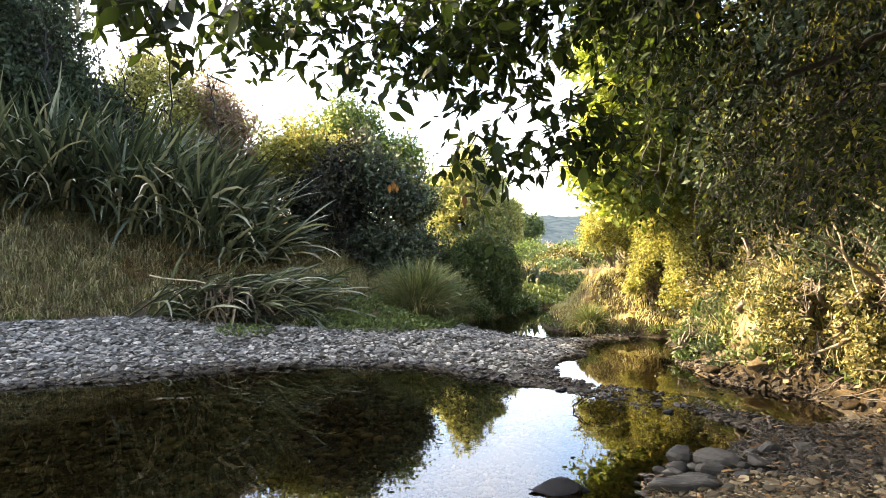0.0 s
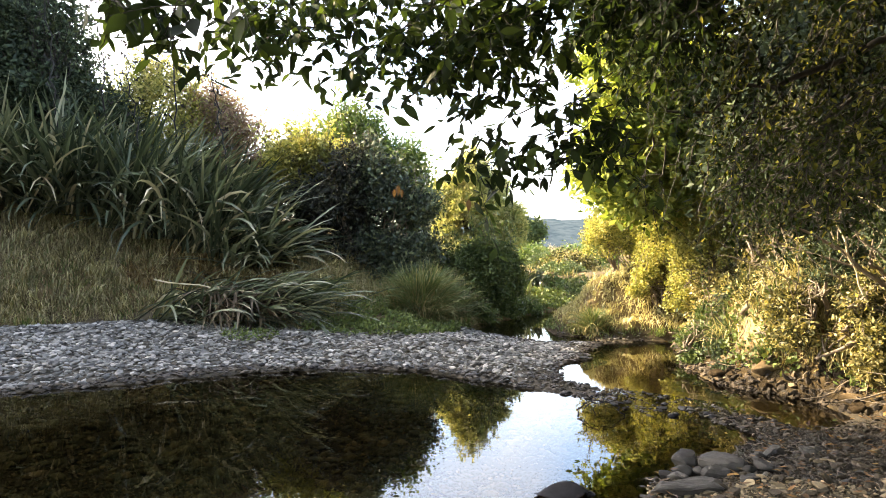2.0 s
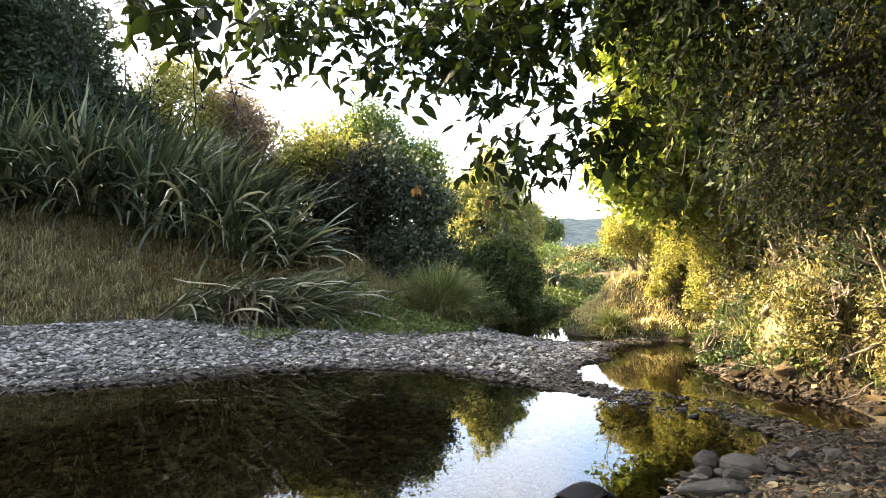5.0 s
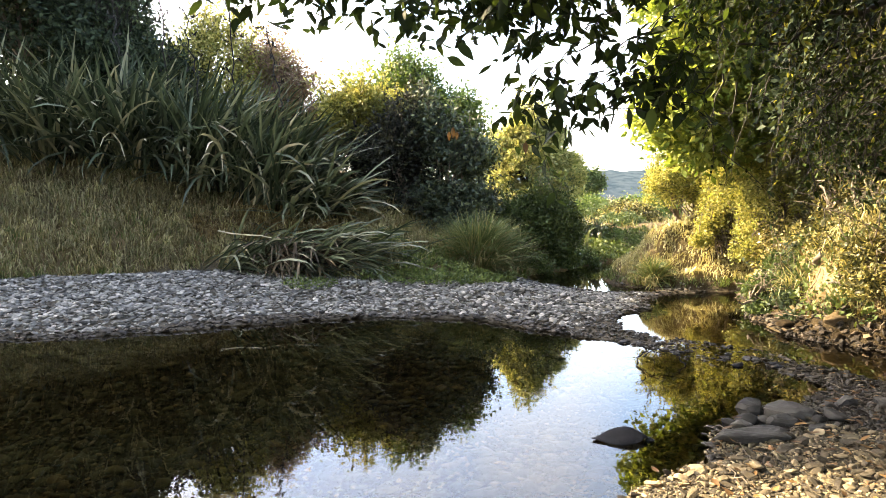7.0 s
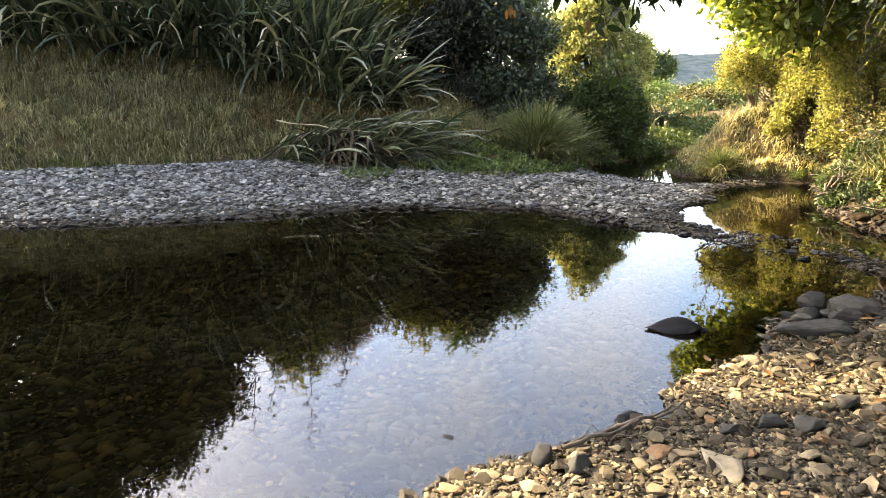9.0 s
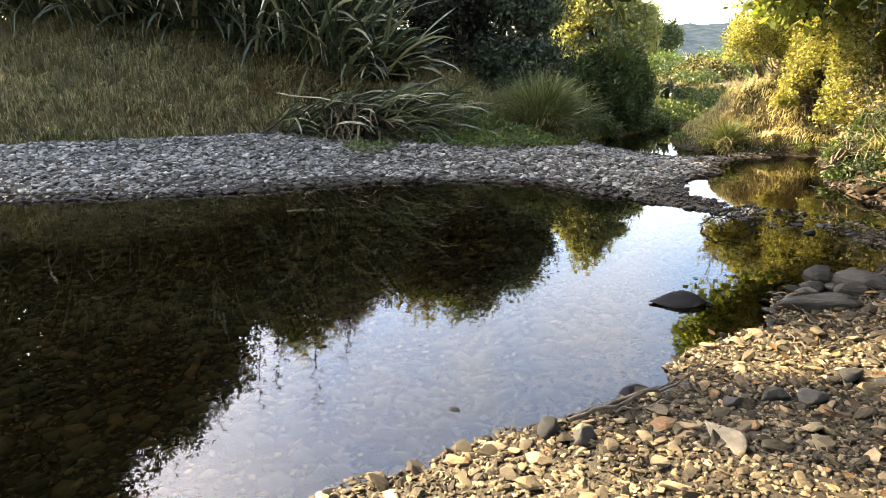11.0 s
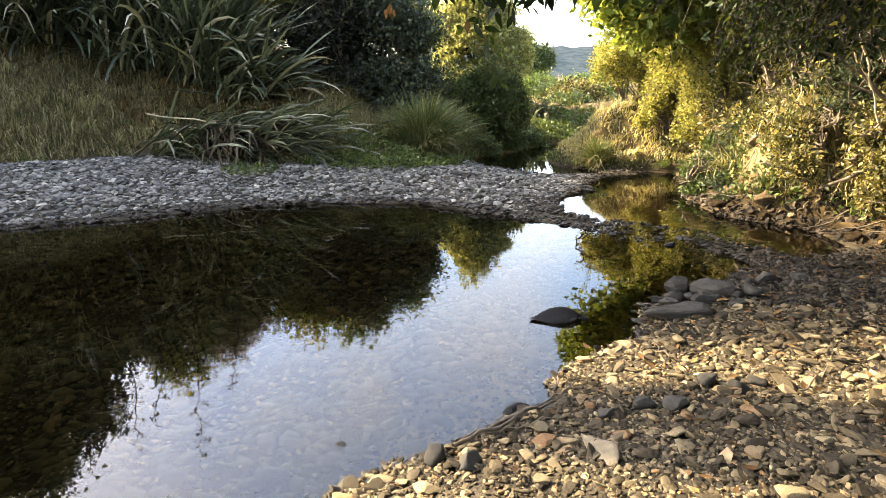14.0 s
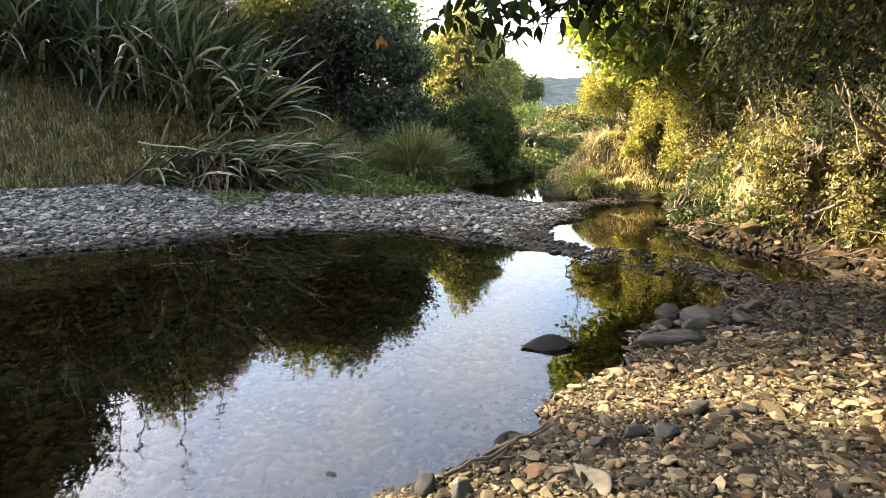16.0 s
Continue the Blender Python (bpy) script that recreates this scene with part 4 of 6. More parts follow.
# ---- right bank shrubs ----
# dark-leaved shrubs paint the shaded hollows between the sunlit yellow ones
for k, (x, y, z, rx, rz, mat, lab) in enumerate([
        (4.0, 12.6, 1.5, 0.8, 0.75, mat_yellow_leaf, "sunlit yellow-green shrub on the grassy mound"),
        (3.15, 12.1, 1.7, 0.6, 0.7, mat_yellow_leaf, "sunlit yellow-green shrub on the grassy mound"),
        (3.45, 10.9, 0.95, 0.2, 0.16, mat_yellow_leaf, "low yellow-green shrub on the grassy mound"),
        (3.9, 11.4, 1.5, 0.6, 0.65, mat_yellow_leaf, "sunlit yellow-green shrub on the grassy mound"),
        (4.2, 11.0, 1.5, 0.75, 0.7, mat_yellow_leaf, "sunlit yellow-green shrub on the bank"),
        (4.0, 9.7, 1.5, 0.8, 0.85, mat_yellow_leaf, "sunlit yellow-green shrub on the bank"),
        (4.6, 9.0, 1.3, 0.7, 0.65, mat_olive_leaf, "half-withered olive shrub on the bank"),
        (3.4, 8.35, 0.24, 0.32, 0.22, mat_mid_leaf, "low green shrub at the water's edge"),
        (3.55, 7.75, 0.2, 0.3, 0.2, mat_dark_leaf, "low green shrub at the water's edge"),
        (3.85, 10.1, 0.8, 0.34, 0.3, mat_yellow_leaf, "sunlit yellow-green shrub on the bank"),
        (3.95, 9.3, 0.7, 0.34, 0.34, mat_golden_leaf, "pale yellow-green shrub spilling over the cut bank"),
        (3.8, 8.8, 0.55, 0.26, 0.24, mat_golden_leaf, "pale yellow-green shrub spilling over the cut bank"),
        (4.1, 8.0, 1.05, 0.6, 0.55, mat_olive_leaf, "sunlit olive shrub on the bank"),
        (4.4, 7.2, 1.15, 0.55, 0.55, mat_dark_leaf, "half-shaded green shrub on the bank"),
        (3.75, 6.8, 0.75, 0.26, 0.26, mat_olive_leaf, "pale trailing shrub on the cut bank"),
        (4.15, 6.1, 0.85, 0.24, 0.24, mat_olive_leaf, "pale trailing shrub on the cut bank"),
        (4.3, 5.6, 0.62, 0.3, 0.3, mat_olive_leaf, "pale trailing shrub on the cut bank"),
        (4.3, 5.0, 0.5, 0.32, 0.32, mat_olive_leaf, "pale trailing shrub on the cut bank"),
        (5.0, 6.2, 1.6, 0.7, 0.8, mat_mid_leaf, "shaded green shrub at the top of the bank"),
        (4.6, 6.3, 1.5, 0.35, 0.4, mat_dark_leaf, "shrub under the overhanging tree, shade put into its dark leaves"),
        (4.75, 5.6, 1.05, 0.3, 0.3, mat_dark_leaf, "dark shrub standing in for shade in a hollow of the cut bank"),
        (4.5, 7.0, 0.55, 0.3, 0.25, mat_dark_leaf, "dark shrub standing in for shade in a hollow of the cut bank"),
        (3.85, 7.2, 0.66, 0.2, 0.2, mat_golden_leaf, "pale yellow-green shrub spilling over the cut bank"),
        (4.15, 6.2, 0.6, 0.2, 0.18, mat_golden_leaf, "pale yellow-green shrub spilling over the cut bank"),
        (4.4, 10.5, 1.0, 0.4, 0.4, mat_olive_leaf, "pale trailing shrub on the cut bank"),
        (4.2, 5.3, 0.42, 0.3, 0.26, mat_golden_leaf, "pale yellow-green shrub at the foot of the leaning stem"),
        (4.2, 8.6, 0.75, 0.45, 0.5, mat_dark_leaf, "dark shrub standing in for shade in a hollow of the cut bank"),
        (4.15, 7.5, 0.95, 0.35, 0.45, mat_dark_leaf, "dark shrub standing in for shade in a hollow of the cut bank"),
        (4.9, 5.4, 1.5, 0.6, 0.7, mat_dark_leaf, "shrub under the overhanging tree, shade put into its dark leaves"),
        (5.2, 6.9, 2.1, 0.6, 0.7, mat_dark_leaf, "shrub under the overhanging tree, shade put into its dark leaves")]):
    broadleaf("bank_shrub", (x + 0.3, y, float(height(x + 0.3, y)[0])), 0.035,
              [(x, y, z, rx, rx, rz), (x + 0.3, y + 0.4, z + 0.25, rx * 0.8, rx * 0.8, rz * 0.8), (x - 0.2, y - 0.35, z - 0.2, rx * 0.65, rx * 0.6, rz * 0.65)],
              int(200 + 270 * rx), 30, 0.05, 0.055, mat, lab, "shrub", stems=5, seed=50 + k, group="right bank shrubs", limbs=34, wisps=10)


# leaf colour carries the light: lime and yellow where sunlit, dark where shaded
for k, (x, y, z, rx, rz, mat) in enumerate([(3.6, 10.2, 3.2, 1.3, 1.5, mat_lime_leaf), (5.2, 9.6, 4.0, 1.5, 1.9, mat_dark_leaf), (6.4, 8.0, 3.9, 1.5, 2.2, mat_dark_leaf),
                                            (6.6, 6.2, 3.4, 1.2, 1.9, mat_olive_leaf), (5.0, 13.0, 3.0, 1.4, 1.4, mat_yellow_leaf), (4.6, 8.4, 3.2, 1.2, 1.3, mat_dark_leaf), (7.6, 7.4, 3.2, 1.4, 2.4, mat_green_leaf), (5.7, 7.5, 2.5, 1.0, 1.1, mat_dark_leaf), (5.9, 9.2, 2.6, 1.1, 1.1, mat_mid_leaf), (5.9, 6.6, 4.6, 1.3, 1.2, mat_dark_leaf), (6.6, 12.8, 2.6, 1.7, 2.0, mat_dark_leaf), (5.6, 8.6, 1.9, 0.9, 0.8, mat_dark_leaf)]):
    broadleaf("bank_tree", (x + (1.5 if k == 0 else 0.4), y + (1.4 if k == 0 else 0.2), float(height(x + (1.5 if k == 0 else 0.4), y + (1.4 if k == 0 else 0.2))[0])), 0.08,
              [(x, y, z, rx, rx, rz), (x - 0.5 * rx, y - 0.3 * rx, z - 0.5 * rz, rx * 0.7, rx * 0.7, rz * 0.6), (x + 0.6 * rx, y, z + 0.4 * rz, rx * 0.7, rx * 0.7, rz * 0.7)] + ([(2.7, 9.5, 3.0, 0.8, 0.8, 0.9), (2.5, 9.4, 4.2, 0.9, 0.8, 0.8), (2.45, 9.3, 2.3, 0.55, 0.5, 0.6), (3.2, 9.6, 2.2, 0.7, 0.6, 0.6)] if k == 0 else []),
              int(420 + 420 * rx) + 700 * (k == 0), 19, 0.13, 0.145, mat, "leafy tree crowding the creek bank, light and shade put into leaf colour", "tree", stems=2, seed=80 + k, group="right bank trees", limbs=40, bark=mat_twig)


# ---- overhanging tree: trunk on the right bank, long limbs over the pool ----
over = thing("overhanging_tree", (6.0, 4.6, float(height(6.0, 4.6)[0])), "dark broadleaf tree whose long limbs hang leaves over the pool", "tree")
OFF = np.array(over.location)


def rel(p):
    return np.asarray(p, float) - OFF


def part_tube(name, pts, radii, sides=8, mat=mat_twig, label=""):
    v, q = tube(pts, radii, sides)
    return part(name, mesh_of(name, v, [q], mat), over, label)


over_trunk = part_tube("trunk", bend(rel((6.0, 4.6, 1.0)), rel((5.2, 4.6, 4.4)), 0, 0.06, 10), [0.26, 0.2, 0.16], 12)
BOUGHS = [((5.4, 4.6, 3.6), (-1.6, 3.0, 3.7), 0.11), ((5.3, 4.6, 4.0), (-0.6, 4.8, 3.9), 0.10), ((5.4, 4.7, 3.4), (1.0, 4.6, 3.2), 0.08),
         ((5.5, 4.6, 3.2), (1.6, 4.6, 2.5), 0.06), ((5.6, 4.7, 2.9), (2.2, 5.0, 2.2), 0.05), ((5.3, 4.6, 4.2), (0.6, 6.2, 5.0), 0.09),
         ((5.4, 4.6, 4.2), (2.4, 2.6, 3.9), 0.08), ((5.5, 4.7, 3.0), (3.2, 5.2, 2.5), 0.07)]
bough_pts = []
for a, b, r in BOUGHS:
    pts = bend(rel(a), rel(b), -0.25, 0.07, 16)
    bough_pts.append(pts)
    v, q = tube(pts, [r, r * 0.55, r * 0.15], 8)
    part("limb", mesh_of("limb", v, [q], mat_twig), over_trunk)


def broad_leaf_mesh(g, ln, wd):
    """A pointed oval leaf, folded at the midrib and curled, hanging from its stalk at the origin along -z."""
    s = np.linspace(0, 1, 6)
    w = np.array([0.05, 0.75, 1.0, 0.85, 0.45, 0.02]) * wd * 0.5
    curl = g.uniform(-0.2, 0.35) * ln
    y = curl * s ** 2
    z = -s * ln * 0.97 - 0.012
    lift = w * g.uniform(0.1, 0.5)
    v = np.stack([np.stack([-w, y + lift, z], 1), np.stack([0 * w, y, z], 1), np.stack([w, y + lift, z], 1)], 1).reshape(-1, 3)
    q = [(i * 3 + b, i * 3 + b + 1, i * 3 + b + 4, i * 3 + b + 3) for i in range(5) for b in range(2)]
    return v, np.array(q)


gl = np.random.default_rng(77)
LEAF_SHAPES = [broad_leaf_mesh(gl, ln, wd) for ln, wd in ((0.13, 0.054), (0.145, 0.062), (0.11, 0.047), (0.135, 0.055), (0.12, 0.055))]
LEAF_MESHES = [mesh_of("leaf", v, [q], mat_over_single) for v, q in LEAF_SHAPES]


def turn(yaw, tilt, roll):
    """Rotation matrices (n, 3, 3): about x by tilt, about y by roll, about z by yaw."""
    c, s = np.cos, np.sin
    o, i = np.zeros_like(yaw), np.ones_like(yaw)
    rz = np.stack([c(yaw), -s(yaw), o, s(yaw), c(yaw), o, o, o, i], -1).reshape(-1, 3, 3)
    rx = np.stack([i, o, o, o, c(tilt), -s(tilt), o, s(tilt), c(tilt)], -1).reshape(-1, 3, 3)
    ry = np.stack([c(roll), o, s(roll), o, i, o, -s(roll), o, c(roll)], -1).reshape(-1, 3, 3)
    return rz @ rx @ ry


def leaf_places(g, pts, every):
    """Leaf stalk places along a twig."""
    seg = np.linalg.norm(np.diff(pts, axis=0), axis=1)
    run = np.concatenate([[0], np.cumsum(seg)])
    s = np.arange(run[-1] * 0.12, run[-1], every)
    return np.stack([np.interp(s, run, pts[:, k]) for k in range(3)], 1) + g.normal(0, 0.012, (len(s), 3))


leaf_bag, sunny_bag, twig_bag, single_leaves = Bag(), Bag(), Bag(), 0


def spray(tip, rise, back, g, every=0.045, single=False, scale=1.0, thin=0.75, sunny=False):
    """A drooping twig that ends at tip, with side twigs and leaves; rise: how far above the tip it starts."""
    global single_leaves
    tip = rel(tip)
    start = tip + np.array([back[0], back[1], rise])
    main = bend(start, tip, -0.12 * rise, 0.02, 8, g)
    twigs = [main]
    for k in range(int(2 + rise * 3)):
        i = g.integers(1, 6)
        o = g.normal(0, 0.16, 3)
        o[2] = -abs(o[2]) - 0.05
        twigs.append(bend(main[i], main[i] + o, -0.02, 0.008, 5, g))
    for j, tw in enumerate(twigs):
        twig_bag.add(*tube(tw, [thin * (0.007 if j == 0 else 0.004), 0.0015], 4))
        p = leaf_places(g, tw, every)
        n = len(p)
        if not n:
            continue
        m = turn(g.uniform(0, 6.28, n), g.normal(0.65, 0.55, n), g.normal(0, 0.6, n))
        kind = g.integers(0, len(LEAF_SHAPES), n)
        size = g.uniform(0.6, 1.15, n) * scale
        for a in range(n):
            if single and single_leaves < 300:
                lf = part("leaf", LEAF_MESHES[kind[a]], over)
                lf.matrix_basis = Matrix.LocRotScale(Vector(p[a]), Matrix(m[a].tolist()).to_quaternion(), Vector([size[a]] * 3))
                single_leaves += 1
            else:
                v, q = LEAF_SHAPES[kind[a]]
                (sunny_bag if sunny else leaf_bag).add(v * size[a] @ m[a].T + p[a], q)


g = np.random.default_rng(5)
# hem of the canopy over the pool: ends of twigs (x, z) at about 4.3 m
HEM = [(-1.62, 2.75), (-1.41, 2.62), (-1.2, 2.72), (-1.02, 2.6), (-0.87, 2.54), (-0.68, 2.66), (-0.5, 2.45), (-0.36, 2.32), (-0.2, 2.5), (-0.08, 2.5),
       (0.08, 2.35), (0.2, 2.12), (0.3, 2.25), (0.45, 2.0), (0.56, 2.2), (0.7, 2.1), (0.82, 2.05)]
for x, z in HEM:
    spray((x, 4.2 + g.normal(0, 0.12), z), 0.36, (0.4, 0.1), g, single=True)
for x, z in [(0.0, 2.04), (0.1, 1.98), (0.2, 1.95), (0.32, 2.02), (0.5, 1.9), (0.62, 1.98), (0.76, 2.05), (0.9, 2.0), (1.0, 1.95)]:
    spray((x, 4.1 + g.normal(0, 0.06), z), 0.22, (0.3, 0.02), g, every=0.042, single=True)
for x, y, z in [(-1.45, 2.9, 2.38), (-1.3, 2.75, 2.28), (-1.2, 2.7, 2.32), (-1.08, 2.75, 2.42), (-1.58, 2.8, 2.36), (-1.5, 2.7, 2.4)]:
    spray((x, y, z), 0.35, (0.12, 0.05), g, single=True)
for k in range(46):
    x = g.uniform(-1.9, 1.0)
    low = np.interp(x, (-1.9, -0.9, -0.3, 0.3, 1.0), (2.85, 2.66, 2.58, 2.5, 2.3))
    spray((x, g.uniform(3.7, 5.0), low + abs(g.normal(0.1, 0.35))), 0.38, (0.4, 0.15), g)
for k in range(220):
    y = g.uniform(3.3, 5.6)
    px = 0.13 + 0.65 * g.uniform() ** 0.8
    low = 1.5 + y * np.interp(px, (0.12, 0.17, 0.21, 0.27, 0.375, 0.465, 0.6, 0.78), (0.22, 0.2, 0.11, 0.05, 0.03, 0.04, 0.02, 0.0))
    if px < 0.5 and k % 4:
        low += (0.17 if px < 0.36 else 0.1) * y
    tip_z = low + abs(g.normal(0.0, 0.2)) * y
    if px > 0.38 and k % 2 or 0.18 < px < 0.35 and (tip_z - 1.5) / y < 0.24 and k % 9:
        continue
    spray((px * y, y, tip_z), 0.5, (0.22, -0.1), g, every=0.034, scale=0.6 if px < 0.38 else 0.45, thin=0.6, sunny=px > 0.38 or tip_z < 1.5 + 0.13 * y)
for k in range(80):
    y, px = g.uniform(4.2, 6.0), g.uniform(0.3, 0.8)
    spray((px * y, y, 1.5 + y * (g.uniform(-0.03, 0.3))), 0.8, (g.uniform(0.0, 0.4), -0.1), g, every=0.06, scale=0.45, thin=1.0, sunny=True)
for k in range(36):
    spray((g.uniform(-0.6, 1.1), g.uniform(3.8, 4.8), g.uniform(2.62, 3.4)), 0.4, (0.4, 0.1), g)
for k in range(170):
    y, px = g.uniform(3.4, 5.2), g.uniform(0.24, 0.78)
    tip_z = 1.5 + y * ((0.25 if px < 0.37 else 0.2) + abs(g.normal(0.0, 0.13)))
    if px > 0.4 and k % 5:
        continue
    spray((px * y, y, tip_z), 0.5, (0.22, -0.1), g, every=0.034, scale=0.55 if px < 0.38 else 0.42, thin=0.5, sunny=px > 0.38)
for k in range(70):
    y, px = g.uniform(3.6, 5.2), g.uniform(0.17, 0.4)
    spray((px * y, y, 1.5 + y * g.uniform(0.3, 0.46)), 0.5, (0.22, -0.1), g, every=0.034, scale=0.6, thin=0.5)
for k in range(110):
    y, px = g.uniform(4.1, 5.3), g.uniform(0.4, 0.76)
    spray((px * y, y, 1.5 + y * g.uniform(0.0, 0.14)), 0.4, (0.3, -0.1), g, every=0.045, scale=0.42, thin=1.0)
for k in range(40):
    y, px = g.uniform(3.6, 4.8), g.uniform(0.2, 0.36)
    spray((px * y, y, 1.5 + y * g.uniform(0.31, 0.46)), 0.5, (0.22, -0.1), g, every=0.034, scale=0.6, thin=0.5)
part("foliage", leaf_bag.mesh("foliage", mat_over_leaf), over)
# right-hand sprays, coloured as if the sun reached them
part("sunlit_foliage", sunny_bag.mesh("sunlit_foliage", mat_sunny_leaf), over, "yellow-green leaves with sunlight put into their colour")
# crown added above the view to shade the right bank and near shore
_, cp, ca = crown_points([(*rel((3.6, 0.6, 5.0)), 3.4, 2.6, 1.1), (*rel((0.4, 0.2, 5.6)), 3.0, 2.2, 1.0), (*rel((4.8, 3.4, 5.2)), 2.0, 1.6, 1.1), (*rel((2.4, 8.2, 6.5)), 2.3, 1.7, 0.7), (*rel((5.4, 1.6, 4.4)), 1.6, 1.8, 0.9), (*rel((2.8, 4.3, 5.2)), 2.4, 2.0, 0.7), (*rel((4.4, 5.6, 4.9)), 1.6, 1.4, 0.8), (*rel((1.9, 2.2, 4.9)), 2.0, 1.6, 0.7)], 4600, 15, 0.25, np.random.default_rng(9), 0.6)
cv, cq = small_leaves(cp, ca, 0.25, 0.4, np.random.default_rng(10))
part("unseen_shade_crown", mesh_of("unseen_shade_crown", cv, [cq], mat_over_leaf), over)
part("twigwork", twig_bag.mesh("twigwork", mat_twig), over)


# ---- stones ----
def stone_shape(g, subdiv, flat):
    bm = bmesh.new()
    bmesh.ops.create_icosphere(bm, subdivisions=subdiv, radius=0.5)
    v = np.array([x.co[:] for x in bm.verts])
    f = np.array([[x.index for x in p.verts] for p in bm.faces])
    bm.free()
    a = g.normal(size=(5, 3))
    w = 1 + sum(0.09 * np.sin(v @ (k * 3.2) + i) for i, k in enumerate(a))
    v = v * w[:, None]
    for _ in range(9):
        nrm = unit(g.normal(size=3))
        d = v @ nrm - g.uniform(0.2, 0.36)
        v = v - np.maximum(d, 0)[:, None] * nrm * 0.95
    return v * np.array([1.0, g.uniform(0.6, 0.85), flat * g.uniform(0.75, 1.25)]), f


gs = np.random.default_rng(11)
STONES_FINE = [stone_shape(gs, 2, 0.34) for _ in range(16)]
STONES_COARSE = [stone_shape(gs, 1, 0.36) for _ in range(12)]


def lay(g, x, y, size, shapes, sink=0.3, tilt=0.22, z=None):
    """Stones resting in the ground: one joined bag."""
    bag = Bag()
    n = len(x)
    zz = land(x, y)[0] if z is None else z
    m = turn(g.uniform(0, 6.28, n), g.normal(0, tilt, n), g.normal(0, tilt, n))
    kind = g.integers(0, len(shapes), n)
    for k, (sv, sf) in enumerate(shapes):
        sel = np.where(kind == k)[0]
        if not len(sel):
            continue
        thick = np.ptp(sv[:, 2])
        v = np.einsum("nij,vj->nvi", m[sel], sv) * size[sel, None, None]
        v += np.stack([x[sel], y[sel], zz[sel] + size[sel] * thick * (0.5 - sink)], 1)[:, None]
        f = (np.arange(len(sel))[:, None, None] * len(sv) + sf[None]).reshape(-1, 3)
        bag.add(v.reshape(-1, 3), f)
    return bag


def scatter(g, n, box, keep, size):
    x, y = g.uniform(box[0], box[1], n), g.uniform(box[2], box[3], n)
    s = size(g, n)
    z, shingle, silt, wet, left, right = land(x, y)
    k = keep(x, y, z, wet, left, right)
    return x[k], y[k], s[k]


def log_size(lo, hi, bias=1.6):
    return lambda g, n: lo + (hi - lo) * g.uniform(0, 1, n) ** bias


ground_ob = bpy.data.objects["ground"]
g = np.random.default_rng(12)
on_bar = lambda x, y, z, wet, left, right: (wet > np.where((x > 0.9) & (y < 7.4), -0.5, -0.12)) & (left < 0.15) & (right < 0.1) & ~((y < 5.2) & (x > -1.5))
x, y, s = scatter(g, 60000, (-11, 3.2, 4.2, 11), on_bar, log_size(0.045, 0.16, 2.3))
dry = (land(x, y)[3] > 0.16 + 0.1 * rough(x, y, 0.8, 12)) & ~((x > 0.9) & (y < 7.3))
riffle = (x > 0.75) & (y < 7.6)
s = np.where(riffle | (x > 0.9) & (y > 8.9), s * 0.72, s)
calm = (~riffle | (land(x, y)[3] > 0.04) & (x < 1.45) | (land(x, y)[3] > -0.1 + 0.12 * rough(x, y, 0.5, 51)) & (rough(x, y, 0.33, 52) > -0.45)) & ~((land(x, y)[3] < 0.02) & (y > 9.4))
x, y, s, dry = x[calm], y[calm], s[calm], dry[calm]
for name, k, mat in (("shingle_stones", dry, mat_bar_stone), ("wet_stones", ~dry, mat_wet_stone)):
    part(name, lay(g, x[k], y[k], s[k], STONES_COARSE, 0.3).mesh(name, mat, False), ground_ob)["kind"] = "stuff"
on_near = lambda x, y, z, wet, left, right: (wet > np.where(x > 1.2, 0.0, -0.12)) & (right < 0.3) & (y < 5.6)
x, y, s = scatter(g, 60000, (-1.2, 3.6, 1.5, 5.2), on_near, log_size(0.016, 0.05, 1.5))
# dark far band: damp gravel, with the canopy's shade put into its colour
damp_and_shade = y > 3.95 - 0.3 * step(1.4, 2.0, x) + 0.35 * rough(x, y, 0.9, 15)
for name, k, mat in (("shore_chips", ~damp_and_shade, mat_near_stone), ("damp_shade_chips", damp_and_shade, mat_wet_stone)):
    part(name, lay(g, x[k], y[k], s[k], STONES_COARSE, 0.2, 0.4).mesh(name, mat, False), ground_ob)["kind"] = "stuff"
mud_foot = lambda x, y, z, wet, left, right: (wet > -0.12) & (right > -0.12) & (right < 0.36) & (y < 9.7)
x, y, s = scatter(g, 26000, (1.7, 5.0, 4.3, 12.2), mud_foot, log_size(0.03, 0.15, 2.6))
part("mud_lumps", lay(g, x, y, s, STONES_COARSE, 0.35, 0.6).mesh("mud_lumps", mat_mud_lump, False), ground_ob)["kind"] = "stuff"
x, y, s = scatter(g, 8500, (-1.6, 4.2, 1.2, 5.4), on_near, log_size(0.035, 0.12, 2.8))
# the y bound repeats that band of damp stone and painted shade
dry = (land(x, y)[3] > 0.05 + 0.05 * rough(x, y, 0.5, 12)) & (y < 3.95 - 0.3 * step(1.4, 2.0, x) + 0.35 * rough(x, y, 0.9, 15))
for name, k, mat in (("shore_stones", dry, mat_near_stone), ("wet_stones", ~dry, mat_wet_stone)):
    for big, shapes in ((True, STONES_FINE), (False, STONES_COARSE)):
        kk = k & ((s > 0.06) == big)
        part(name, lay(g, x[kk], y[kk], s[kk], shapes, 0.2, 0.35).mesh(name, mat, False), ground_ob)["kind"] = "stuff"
x, y, s = scatter(g, 9000, (-2.6, 4.3, -5.0, 1.25), lambda x, y, z, wet, left, right: (wet > -0.12) & (right < 0.2), log_size(0.05, 0.15, 2.0))
part("shore_stones", lay(g, x, y, s, STONES_COARSE, 0.25, 0.3).mesh("shore_stones", mat_near_stone, False), ground_ob)["kind"] = "stuff"
